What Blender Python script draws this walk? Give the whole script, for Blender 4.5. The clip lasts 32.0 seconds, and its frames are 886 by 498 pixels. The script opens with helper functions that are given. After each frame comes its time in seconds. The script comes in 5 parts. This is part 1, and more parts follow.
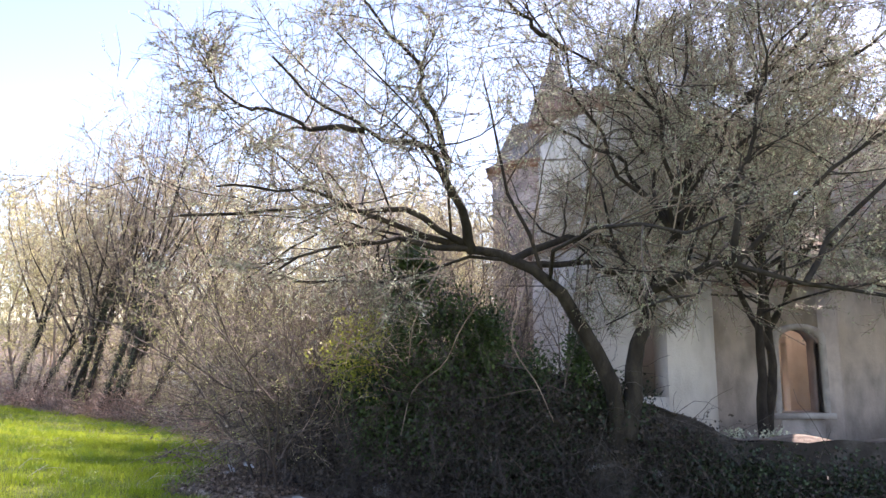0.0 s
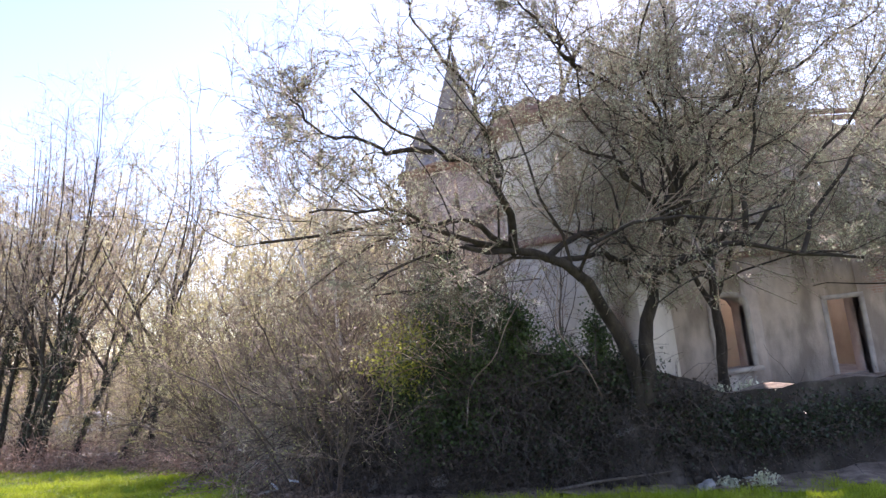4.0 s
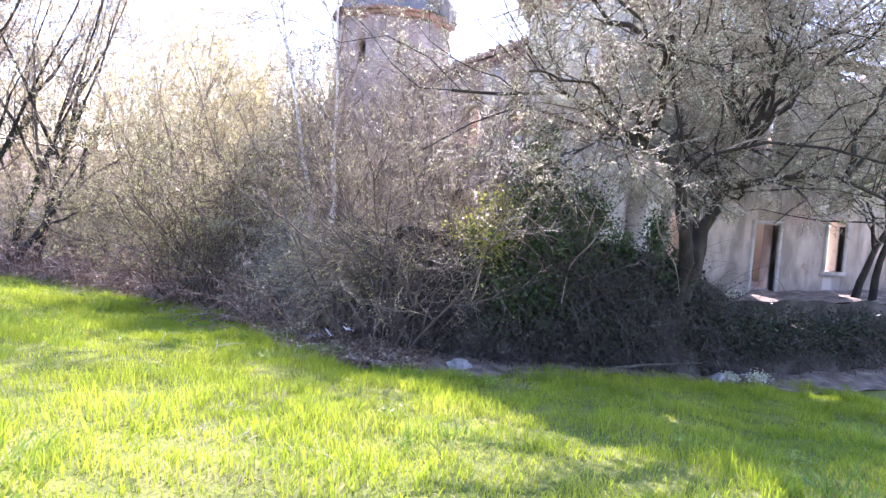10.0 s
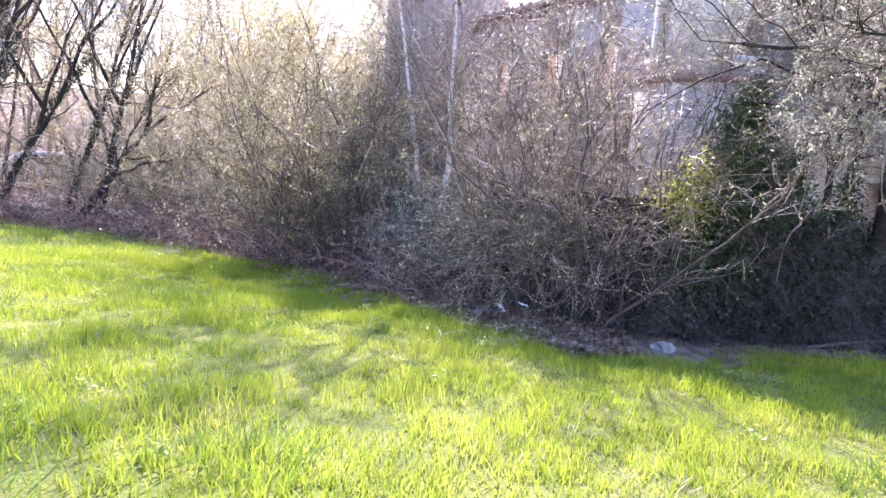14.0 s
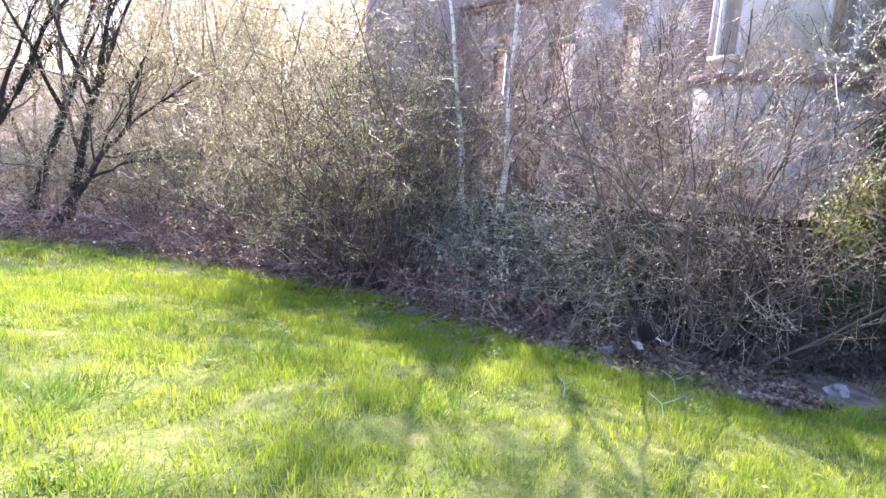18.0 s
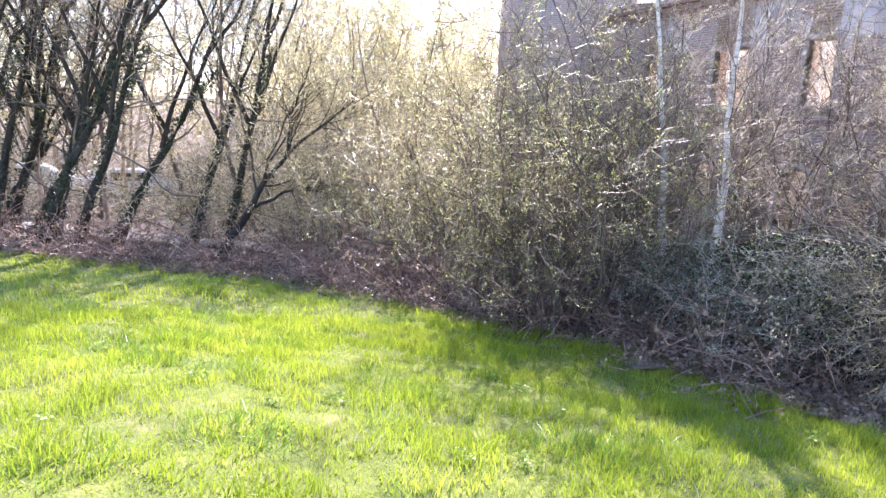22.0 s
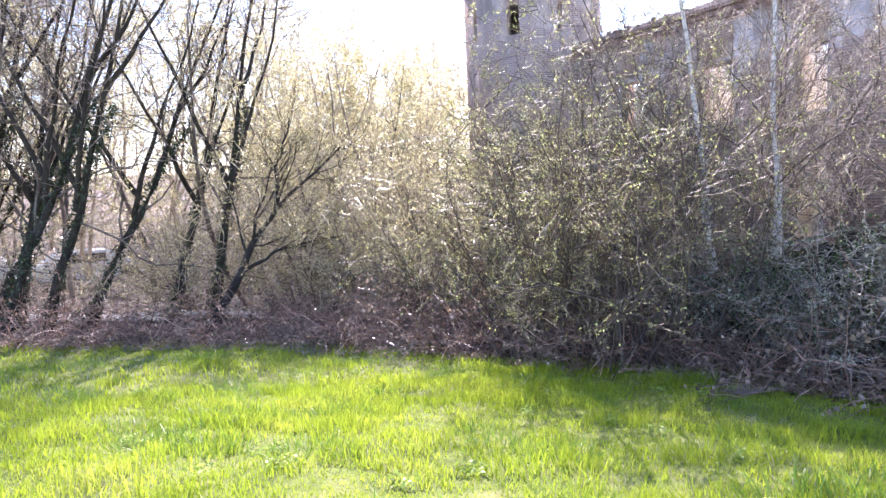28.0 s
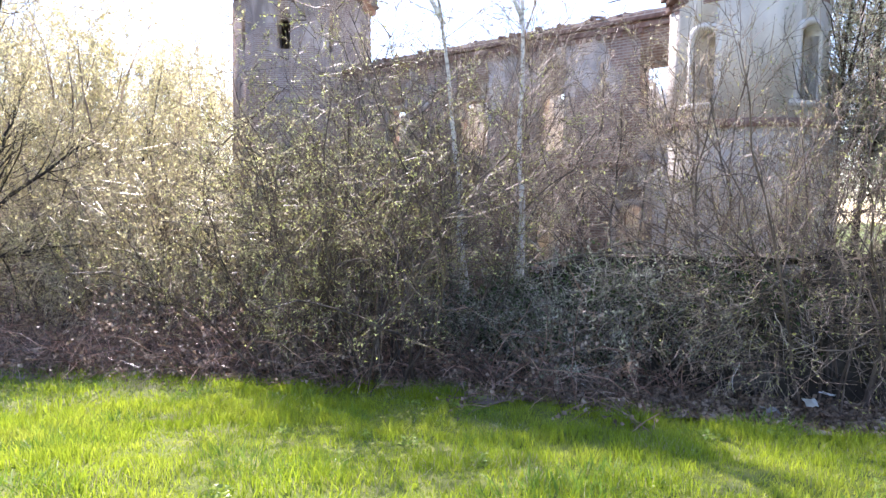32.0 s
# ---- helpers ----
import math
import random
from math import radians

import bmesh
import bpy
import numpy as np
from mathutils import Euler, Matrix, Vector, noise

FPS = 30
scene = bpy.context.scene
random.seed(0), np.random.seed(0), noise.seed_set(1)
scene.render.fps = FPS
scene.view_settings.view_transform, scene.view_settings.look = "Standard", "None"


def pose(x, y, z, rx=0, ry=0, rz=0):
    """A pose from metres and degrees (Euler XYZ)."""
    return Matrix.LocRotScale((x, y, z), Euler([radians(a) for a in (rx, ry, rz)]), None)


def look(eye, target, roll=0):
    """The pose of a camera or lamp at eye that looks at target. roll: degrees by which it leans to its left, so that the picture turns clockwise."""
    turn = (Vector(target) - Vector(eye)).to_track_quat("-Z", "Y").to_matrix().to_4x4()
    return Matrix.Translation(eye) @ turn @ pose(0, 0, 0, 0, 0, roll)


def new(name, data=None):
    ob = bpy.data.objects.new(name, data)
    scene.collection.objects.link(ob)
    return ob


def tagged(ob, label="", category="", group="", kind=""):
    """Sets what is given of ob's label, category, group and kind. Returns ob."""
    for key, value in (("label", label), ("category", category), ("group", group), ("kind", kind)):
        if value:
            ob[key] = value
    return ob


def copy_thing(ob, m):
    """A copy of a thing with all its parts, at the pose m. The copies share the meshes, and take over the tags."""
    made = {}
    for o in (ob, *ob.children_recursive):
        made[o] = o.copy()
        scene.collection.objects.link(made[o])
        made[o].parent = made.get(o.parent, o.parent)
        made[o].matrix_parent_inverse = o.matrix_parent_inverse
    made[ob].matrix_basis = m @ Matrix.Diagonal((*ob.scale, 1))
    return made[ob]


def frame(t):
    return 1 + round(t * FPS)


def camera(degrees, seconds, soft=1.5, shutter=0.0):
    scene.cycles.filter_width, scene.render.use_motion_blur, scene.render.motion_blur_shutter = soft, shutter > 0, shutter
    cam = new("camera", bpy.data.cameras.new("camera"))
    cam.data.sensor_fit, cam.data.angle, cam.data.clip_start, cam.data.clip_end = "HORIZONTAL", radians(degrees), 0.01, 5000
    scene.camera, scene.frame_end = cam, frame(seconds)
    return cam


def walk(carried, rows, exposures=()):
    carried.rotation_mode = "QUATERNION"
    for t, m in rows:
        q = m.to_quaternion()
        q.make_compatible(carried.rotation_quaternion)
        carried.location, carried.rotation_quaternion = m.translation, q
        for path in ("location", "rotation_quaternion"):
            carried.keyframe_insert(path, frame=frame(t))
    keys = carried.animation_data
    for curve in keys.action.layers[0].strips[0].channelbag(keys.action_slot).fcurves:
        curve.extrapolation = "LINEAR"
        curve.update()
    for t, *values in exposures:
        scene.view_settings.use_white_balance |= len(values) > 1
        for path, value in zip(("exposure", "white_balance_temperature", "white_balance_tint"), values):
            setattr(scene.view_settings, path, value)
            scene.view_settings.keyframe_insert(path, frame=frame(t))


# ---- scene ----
cam = camera(66.7, 32.0)
PATH = [
    (0, (10.197, -5.041, 1.132), (10.207, -2.864, 1.445), -0.0),
    (0.5, (9.851, -5.102, 1.143), (9.876, -2.924, 1.452), -0.5),
    (1, (9.529, -5.188, 1.162), (9.677, -3.014, 1.473), 0.6),
    (1.5, (9.233, -5.302, 1.184), (9.543, -3.138, 1.439), 0.2),
    (2, (8.956, -5.423, 1.199), (9.232, -3.258, 1.480), -1.8),
    (2.5, (8.670, -5.516, 1.207), (8.824, -3.341, 1.493), -2.7),
    (4.5, (7.437, -5.641, 1.195), (7.994, -3.534, 1.499), -5.5),
    (5, (7.131, -5.636, 1.207), (7.838, -3.563, 1.413), -0.8),
    (5.5, (6.834, -5.606, 1.228), (7.607, -3.549, 1.329), 0.2),
    (6, (6.530, -5.536, 1.251), (7.286, -3.470, 1.287), -0.8),
    (6.5, (6.205, -5.440, 1.276), (6.986, -3.383, 1.290), -0.3),
    (7, (5.859, -5.323, 1.306), (6.591, -3.249, 1.251), 0.2),
    (7.5, (5.493, -5.183, 1.335), (6.117, -3.073, 1.295), 0.2),
    (8, (5.133, -5.020, 1.366), (5.761, -2.913, 1.309), 0.3),
    (8.5, (4.811, -4.828, 1.399), (5.467, -2.729, 1.318), 0.8),
    (9, (4.531, -4.610, 1.435), (5.291, -2.548, 1.351), 1.5),
    (9.5, (4.269, -4.379, 1.472), (5.203, -2.394, 1.305), 3.2),
    (10, (4.016, -4.146, 1.504), (4.952, -2.164, 1.320), 3.4),
    (10.5, (3.758, -3.922, 1.530), (4.753, -1.969, 1.343), 2.5),
    (11, (3.487, -3.684, 1.546), (4.390, -1.697, 1.271), 2.4),
    (11.5, (3.218, -3.440, 1.561), (4.033, -1.418, 1.264), 2.6),
    (12, (2.962, -3.194, 1.575), (3.827, -1.190, 1.302), 2.7),
    (12.5, (2.732, -2.941, 1.584), (3.597, -0.939, 1.295), 3.1),
    (13, (2.486, -2.677, 1.588), (3.368, -0.684, 1.288), 3.4),
    (13.5, (2.236, -2.396, 1.590), (3.171, -0.448, 1.179), 3.6),
    (14, (2.010, -2.101, 1.591), (2.951, -0.146, 1.227), 4.0),
    (14.5, (1.780, -1.819, 1.590), (2.776, 0.108, 1.220), 4.7),
    (15, (1.553, -1.540, 1.588), (2.473, 0.426, 1.222), 4.9),
    (15.5, (1.333, -1.239, 1.595), (2.083, 0.806, 1.287), 2.4),
    (17.5, (0.569, 0.100, 1.761), (1.738, 1.913, 1.324), 4.3),
    (18, (0.397, 0.389, 1.789), (1.540, 2.225, 1.387), 4.3),
    (18.5, (0.230, 0.654, 1.818), (1.370, 2.483, 1.370), 4.3),
    (19, (0.073, 0.917, 1.850), (1.174, 2.761, 1.371), 3.2),
    (19.5, (-0.085, 1.190, 1.884), (0.997, 3.048, 1.416), 2.6),
    (20, (-0.253, 1.442, 1.912), (0.840, 3.298, 1.462), 2.7),
    (20.5, (-0.428, 1.682, 1.935), (0.629, 3.558, 1.481), 3.0),
    (21, (-0.597, 1.918, 1.953), (0.395, 3.842, 1.560), 2.0),
    (21.5, (-0.739, 2.154, 1.964), (0.261, 4.074, 1.577), 1.8),
    (22, (-0.843, 2.391, 1.969), (0.048, 4.365, 1.580), 2.7),
    (22.5, (-0.913, 2.629, 1.968), (-0.070, 4.621, 1.563), 0.8),
    (23, (-0.955, 2.866, 1.962), (-0.011, 4.797, 1.497), 0.6),
    (23.5, (-0.979, 3.098, 1.950), (-0.087, 5.047, 1.456), 1.0),
    (24, (-1.004, 3.324, 1.931), (-0.197, 5.310, 1.430), -0.4),
    (24.5, (-1.050, 3.550, 1.903), (-0.218, 5.522, 1.399), -0.0),
    (25, (-1.123, 3.760, 1.867), (-0.293, 5.731, 1.355), 0.4),
    (25.5, (-1.208, 3.905, 1.813), (-0.463, 5.911, 1.307), 0.1),
    (27.5, (-1.547, 4.093, 1.545), (-0.833, 6.159, 1.273), -4.0),
    (28, (-1.601, 4.102, 1.497), (-0.557, 6.030, 1.291), -2.6),
    (28.5, (-1.631, 4.094, 1.473), (-0.359, 5.886, 1.352), -1.4),
    (29, (-1.650, 4.082, 1.457), (-0.347, 5.848, 1.588), -1.4),
    (29.5, (-1.662, 4.073, 1.446), (-0.397, 5.849, 1.716), -2.0),
    (30, (-1.661, 4.074, 1.437), (-0.403, 5.854, 1.713), -2.2),
    (30.5, (-1.648, 4.084, 1.429), (-0.349, 5.839, 1.679), -2.2),
    (31, (-1.620, 4.100, 1.422), (-0.114, 5.699, 1.513), -0.7),
    (31.5, (-1.576, 4.117, 1.418), (0.044, 5.606, 1.360), 0.6),
    (32, (-1.530, 4.131, 1.416), (0.110, 5.592, 1.267), 0.9),
]
walk(cam, [(t, look(eye, target, roll)) for t, eye, target, roll in PATH],
     exposures=[(0.0, 1.50, 6750, 30), (2.5, 1.47, 6750, 30), (4.5, 1.27, 6650, 34), (5.2, 1.15, 6600, 34), (6.0, 1.70, 6600, 33), (9.0, 1.88, 6200, 36), (10.2, 2.10, 6000, 39), (11.5, 2.00, 5950, 41), (13.0, 2.00, 5900, 42), (20.0, 2.00, 5950, 34), (25.5, 1.85, 6150, 26), (28.0, 1.85, 6000, 32), (29.0, 1.70, 5850, 36), (29.5, 0.60, 6300, 28), (30.5, 0.45, 6300, 28), (31.2, 1.03, 6250, 29), (32.0, 1.60, 6250, 27)])

# ---- light ----
SUN_AZ, SUN_EL = radians(60), radians(34)      # seen from +x towards +y
to_sun = Vector((math.cos(SUN_AZ) * math.cos(SUN_EL), math.sin(SUN_AZ) * math.cos(SUN_EL), math.sin(SUN_EL)))
sun = new("sun", bpy.data.lights.new("sun", "SUN"))
sun.data.energy, sun.data.angle, sun.data.color = 4.7, radians(0.55), (1.0, 0.95, 0.87)
sun.rotation_euler = to_sun.to_track_quat("Z", "Y").to_euler()
world = bpy.data.worlds.new("sky")
scene.world = world
world.use_nodes = True
sky = world.node_tree.nodes.new("ShaderNodeTexSky")
sky.sky_type, sky.sun_disc, sky.sun_elevation, sky.sun_rotation = "NISHITA", False, SUN_EL, radians(90) - SUN_AZ
sky.air_density, sky.dust_density, sky.ozone_density = 1.0, 0.1, 1.2
world.node_tree.links.new(sky.outputs[0], world.node_tree.nodes["Background"].inputs[0])
world.node_tree.nodes["Background"].inputs[1].default_value = 0.15

# ---- materials ----
rng = np.random.default_rng(7)


def material(name, colours, scale=4.0, rough=0.9, bump=0.0, bump_scale=60.0, island=0.0, through_light=0.0, stretch=(1, 1, 1), detail=8.0, metal=0.0):
    """Noise-mixed colours over two scales, with relief; island: variation from piece to piece; through_light: share of translucence."""
    m = bpy.data.materials.new(name)
    m.use_nodes = True
    nt = m.node_tree
    n, ln = nt.nodes, nt.links
    bsdf = n["Principled BSDF"]
    co = n.new("ShaderNodeTexCoord")
    mp = n.new("ShaderNodeMapping")
    mp.inputs["Scale"].default_value = stretch
    ln.new(co.outputs["Object"], mp.inputs[0])
    big = n.new("ShaderNodeTexNoise")
    big.inputs["Scale"].default_value, big.inputs["Detail"].default_value, big.inputs["Roughness"].default_value = scale, detail, 0.62
    ln.new(mp.outputs[0], big.inputs["Vector"])
    ramp = n.new("ShaderNodeValToRGB")
    el = ramp.color_ramp.elements
    while len(el) < len(colours):
        el.new(0.5)
    for k, c in enumerate(colours):
        el[k].position = 0.3 + 0.4 * k / max(1, len(colours) - 1)
        el[k].color = (*c, 1)
    ln.new(big.outputs[0], ramp.inputs[0])
    out = ramp.outputs[0]
    if island:
        geo = n.new("ShaderNodeNewGeometry")
        mul = n.new("ShaderNodeMapRange")
        mul.inputs["To Min"].default_value, mul.inputs["To Max"].default_value = 1 - island, 1 + island
        ln.new(geo.outputs["Random Per Island"], mul.inputs[0])
        hs = n.new("ShaderNodeHueSaturation")
        ln.new(mul.outputs[0], hs.inputs["Value"])
        ln.new(out, hs.inputs["Color"])
        out = hs.outputs[0]
    ln.new(out, bsdf.inputs["Base Color"])
    bsdf.inputs["Roughness"].default_value = rough
    bsdf.inputs["Metallic"].default_value = metal
    if bump:
        fine = n.new("ShaderNodeTexNoise")
        fine.inputs["Scale"].default_value, fine.inputs["Detail"].default_value = bump_scale, 6
        ln.new(mp.outputs[0], fine.inputs["Vector"])
        b = n.new("ShaderNodeBump")
        b.inputs["Strength"].default_value, b.inputs["Distance"].default_value = bump, 0.02
        ln.new(fine.outputs[0], b.inputs["Height"])
        ln.new(b.outputs[0], bsdf.inputs["Normal"])
    if through_light:
        tr = n.new("ShaderNodeBsdfTranslucent")
        ln.new(out, tr.inputs[0])
        mix = n.new("ShaderNodeMixShader")
        mix.inputs[0].default_value = through_light
        ln.new(bsdf.outputs[0], mix.inputs[1])
        ln.new(tr.outputs[0], mix.inputs[2])
        ln.new(mix.outputs[0], n["Material Output"].inputs[0])
    return m


def masonry(name, plaster, brick, mortar, share, scale=0.35, soot=0.75):
    """Weathered plaster that has come off in patches from brick courses."""
    m = material(name, plaster, 1.2, 0.95, 0.5, 25)
    nt = m.node_tree
    n, ln = nt.nodes, nt.links
    bsdf = n["Principled BSDF"]
    old = bsdf.inputs["Base Color"].links[0].from_socket
    co = n.new("ShaderNodeTexCoord")
    uv = n.new("ShaderNodeMapping")
    ln.new(co.outputs["UV"], uv.inputs[0])
    br = n.new("ShaderNodeTexBrick")
    br.inputs["Color1"].default_value, br.inputs["Color2"].default_value, br.inputs["Mortar"].default_value = (*brick[0], 1), (*brick[1], 1), (*mortar, 1)
    br.inputs["Scale"].default_value, br.inputs["Mortar Size"].default_value = 1.0, 0.012
    br.inputs["Brick Width"].default_value, br.inputs["Row Height"].default_value = 0.23, 0.075
    ln.new(uv.outputs[0], br.inputs["Vector"])
    mask = n.new("ShaderNodeTexNoise")
    mask.inputs["Scale"].default_value, mask.inputs["Detail"].default_value, mask.inputs["Roughness"].default_value = scale, 9, 0.65
    ln.new(co.outputs["Object"], mask.inputs["Vector"])
    step = n.new("ShaderNodeMapRange")
    step.inputs["From Min"].default_value, step.inputs["From Max"].default_value = 1 - share - 0.02, 1 - share + 0.02
    ln.new(mask.outputs[0], step.inputs[0])
    streak = n.new("ShaderNodeTexNoise")
    streak.inputs["Scale"].default_value, streak.inputs["Detail"].default_value = 1.0, 9
    long = n.new("ShaderNodeMapping")
    long.inputs["Scale"].default_value = (1.9, 1.9, 0.8)
    ln.new(co.outputs["Object"], long.inputs[0])
    ln.new(long.outputs[0], streak.inputs["Vector"])
    dirt = n.new("ShaderNodeMapRange")
    dirt.inputs["From Min"].default_value, dirt.inputs["From Max"].default_value = 0.42, 0.62
    dirt.inputs["To Min"].default_value, dirt.inputs["To Max"].default_value = 0.0, soot
    ln.new(streak.outputs[0], dirt.inputs[0])
    stained = n.new("ShaderNodeMixRGB")
    stained.inputs[2].default_value = (*[0.55 * c for c in plaster[0]], 1)
    ln.new(dirt.outputs[0], stained.inputs[0])
    ln.new(old, stained.inputs[1])
    old = stained.outputs[0]
    mix = n.new("ShaderNodeMixRGB")
    ln.new(step.outputs[0], mix.inputs[0])
    ln.new(old, mix.inputs[1])
    ln.new(br.outputs[0], mix.inputs[2])
    ln.new(mix.outputs[0], bsdf.inputs["Base Color"])
    return m


M_PLASTER = masonry("grey_plaster", [(0.46, 0.385, 0.325), (0.585, 0.505, 0.435), (0.69, 0.61, 0.53)], [(0.27, 0.165, 0.12), (0.38, 0.25, 0.185)], (0.45, 0.38, 0.31), 0.56, soot=0.6)
M_TOWER = masonry("tower_plaster", [(0.585, 0.535, 0.46), (0.68, 0.63, 0.55), (0.73, 0.685, 0.61)], [(0.36, 0.17, 0.11), (0.42, 0.24, 0.17)], (0.40, 0.36, 0.32), 0.12, soot=0.3)
M_BRICK = masonry("brickwork", [(0.36, 0.28, 0.235), (0.46, 0.365, 0.31), (0.56, 0.47, 0.40)], [(0.27, 0.18, 0.145), (0.37, 0.265, 0.215)], (0.44, 0.38, 0.33), 0.56)
M_ENDWALL = masonry("beige_plaster", [(0.47, 0.395, 0.33), (0.585, 0.50, 0.425), (0.66, 0.58, 0.505)], [(0.36, 0.19, 0.14), (0.44, 0.28, 0.21)], (0.46, 0.40, 0.35), 0.36)
M_OLDBRICK = material("weathered_brick", [(0.16, 0.095, 0.074), (0.27, 0.165, 0.13), (0.36, 0.27, 0.225)], 5, 0.95, 0.7, 30, island=0.3)
M_CREAM = material("cream_plaster", [(0.66, 0.55, 0.41), (0.78, 0.685, 0.53), (0.82, 0.755, 0.63)], 0.9, 0.95, 0.4, 18)
M_STONE = material("dressed_stone", [(0.30, 0.26, 0.23), (0.43, 0.39, 0.34), (0.54, 0.50, 0.44)], 3, 0.9, 0.5, 40)
# rubble kept near black: shade of the sunless bank face is in it
M_RUBBLE = material("shaded_rubble_stone", [(0.022, 0.017, 0.013), (0.05, 0.04, 0.031), (0.15, 0.13, 0.11)], 1.6, 0.95, 0.9, 14)
M_ROCK = material("pale_rock", [(0.16, 0.15, 0.14), (0.32, 0.31, 0.29), (0.50, 0.48, 0.45)], 6, 0.95, 0.9, 30)
M_PALESTONE = material("pale_window_stone", [(0.58, 0.55, 0.50), (0.70, 0.67, 0.62), (0.78, 0.75, 0.70)], 3, 0.9, 0.4, 40)
M_SLATE = material("weathered_slate", [(0.11, 0.10, 0.10), (0.20, 0.18, 0.17), (0.30, 0.26, 0.23)], 2.2, 0.7, 0.5, 30)
M_BEAM = material("charred_beam", [(0.04, 0.035, 0.03), (0.10, 0.08, 0.06)], 6, 0.85, 0.6, 30, stretch=(1, 1, 0.2))
M_BOARD = material("grey_board", [(0.42, 0.33, 0.22), (0.58, 0.47, 0.33), (0.64, 0.55, 0.42)], 3, 0.85, 0.4, 30, stretch=(6, 6, 0.6))
M_BARK = material("bark", [(0.07, 0.055, 0.045), (0.14, 0.115, 0.09), (0.23, 0.20, 0.16)], 7, 0.95, 0.9, 40, stretch=(1, 1, 0.35))
# mossy bark taken near black: the trunks' shade is put into the colour
M_SHADEBARK = material("shaded_mossy_bark", [(0.016, 0.012, 0.009), (0.036, 0.028, 0.02), (0.08, 0.064, 0.046)], 6, 0.95, 0.9, 35, stretch=(1, 1, 0.4))
M_TWIG = material("twig_bark", [(0.13, 0.09, 0.065), (0.36, 0.28, 0.21), (0.58, 0.50, 0.40)], 3, 0.6, island=0.75)
M_BROWNTWIG = material("brown_twig_bark", [(0.10, 0.066, 0.048), (0.27, 0.195, 0.145), (0.52, 0.42, 0.33)], 2, 0.6, island=0.75)
M_STEM = material("dark_stem_bark", [(0.05, 0.036, 0.028), (0.11, 0.08, 0.062), (0.24, 0.18, 0.145)], 2, 0.7, island=0.6)
# twig bark darkened for the bank; the shade is in the colour
M_SHADETWIG = material("shaded_root_bark", [(0.035, 0.028, 0.024), (0.07, 0.055, 0.045), (0.16, 0.13, 0.11)], 2, 0.6, island=0.5)
M_GOLDTWIG = material("golden_twig_bark", [(0.36, 0.28, 0.17), (0.57, 0.47, 0.32), (0.75, 0.67, 0.49)], 0.3, 0.38, island=0.6)
M_REDTWIG = material("reddish_twig_bark", [(0.07, 0.042, 0.03), (0.20, 0.13, 0.09), (0.48, 0.37, 0.27)], 2, 0.55, island=0.75)
M_GREYTWIG = material("grey_twig_bark", [(0.12, 0.10, 0.085), (0.34, 0.30, 0.265), (0.60, 0.55, 0.50)], 3, 0.65, island=0.75)
M_BIRCH = material("birch_bark", [(0.16, 0.14, 0.13), (0.70, 0.67, 0.63), (0.82, 0.80, 0.76)], 5, 0.7, 0.4, 25, stretch=(0.6, 0.6, 3.0))
M_DRY = material("dry_bramble", [(0.10, 0.052, 0.038), (0.36, 0.205, 0.15), (0.70, 0.54, 0.44)], 2, 0.38, island=0.75)
M_LEAF = material("young_leaf", [(0.40, 0.44, 0.10), (0.57, 0.59, 0.20), (0.70, 0.69, 0.36)], 1.5, 0.55, island=0.6, through_light=0.45)
M_PALELEAF = material("silvery_leaf", [(0.31, 0.34, 0.20), (0.45, 0.48, 0.32), (0.60, 0.61, 0.47)], 1.5, 0.7, island=0.6, through_light=0.55)
M_GOLDLEAF = material("golden_bud", [(0.45, 0.41, 0.18), (0.61, 0.56, 0.29), (0.73, 0.68, 0.44)], 0.4, 0.6, island=0.6, through_light=0.6)
M_IVY = material("ivy_leaf", [(0.035, 0.065, 0.02), (0.07, 0.12, 0.035), (0.13, 0.19, 0.065)], 2, 0.42, island=0.45, through_light=0.25)
# withered brown, darkened to hold the bank's shade
M_SHADELEAF = material("shaded_withered_leaf", [(0.03, 0.024, 0.018), (0.07, 0.052, 0.04), (0.13, 0.10, 0.075)], 3, 0.85, island=0.4)
# shaded copy of the ivy leaf: backlight darkness is in the colour
M_SHADEIVY = material("shaded_ivy_leaf", [(0.016, 0.03, 0.01), (0.032, 0.055, 0.02), (0.065, 0.09, 0.035)], 2, 0.45, island=0.6)
# lit copy of the ivy leaf: sunlight is put into the yellow-green
M_SUNIVY = material("sunlit_ivy_leaf", [(0.34, 0.36, 0.05), (0.50, 0.52, 0.12)], 3, 0.4, island=0.3, through_light=0.5)
M_DEADLEAF = material("dead_leaf", [(0.15, 0.10, 0.065), (0.29, 0.21, 0.15), (0.54, 0.43, 0.33)], 4, 0.5, island=0.6, through_light=0.35)
M_GRASS = material("grass_blade", [(0.215, 0.305, 0.018), (0.345, 0.44, 0.03), (0.49, 0.535, 0.07)], 0.9, 0.5, island=0.28, through_light=0.5)
M_STRAW = material("straw_blade", [(0.40, 0.36, 0.18), (0.58, 0.54, 0.36)], 2, 0.7, island=0.3, through_light=0.3)
M_SOIL = material("meadow_ground", [(0.075, 0.10, 0.013), (0.145, 0.18, 0.022), (0.25, 0.245, 0.07)], 2.4, 1.0, 0.9, 40)
M_LITTER = material("leaf_litter", [(0.10, 0.072, 0.054), (0.23, 0.175, 0.132), (0.43, 0.35, 0.27)], 3.5, 1.0, 1.0, 30)
# pale leaf colour with a patch of sunlight painted into it
M_SUNCLUMP = material("sunlit_clump_leaf", [(0.62, 0.64, 0.40), (0.80, 0.80, 0.66)], 5, 0.6, island=0.2, through_light=0.3)
M_WHITE = material("white_plastic", [(0.72, 0.74, 0.76), (0.82, 0.83, 0.84)], 3, 0.5)


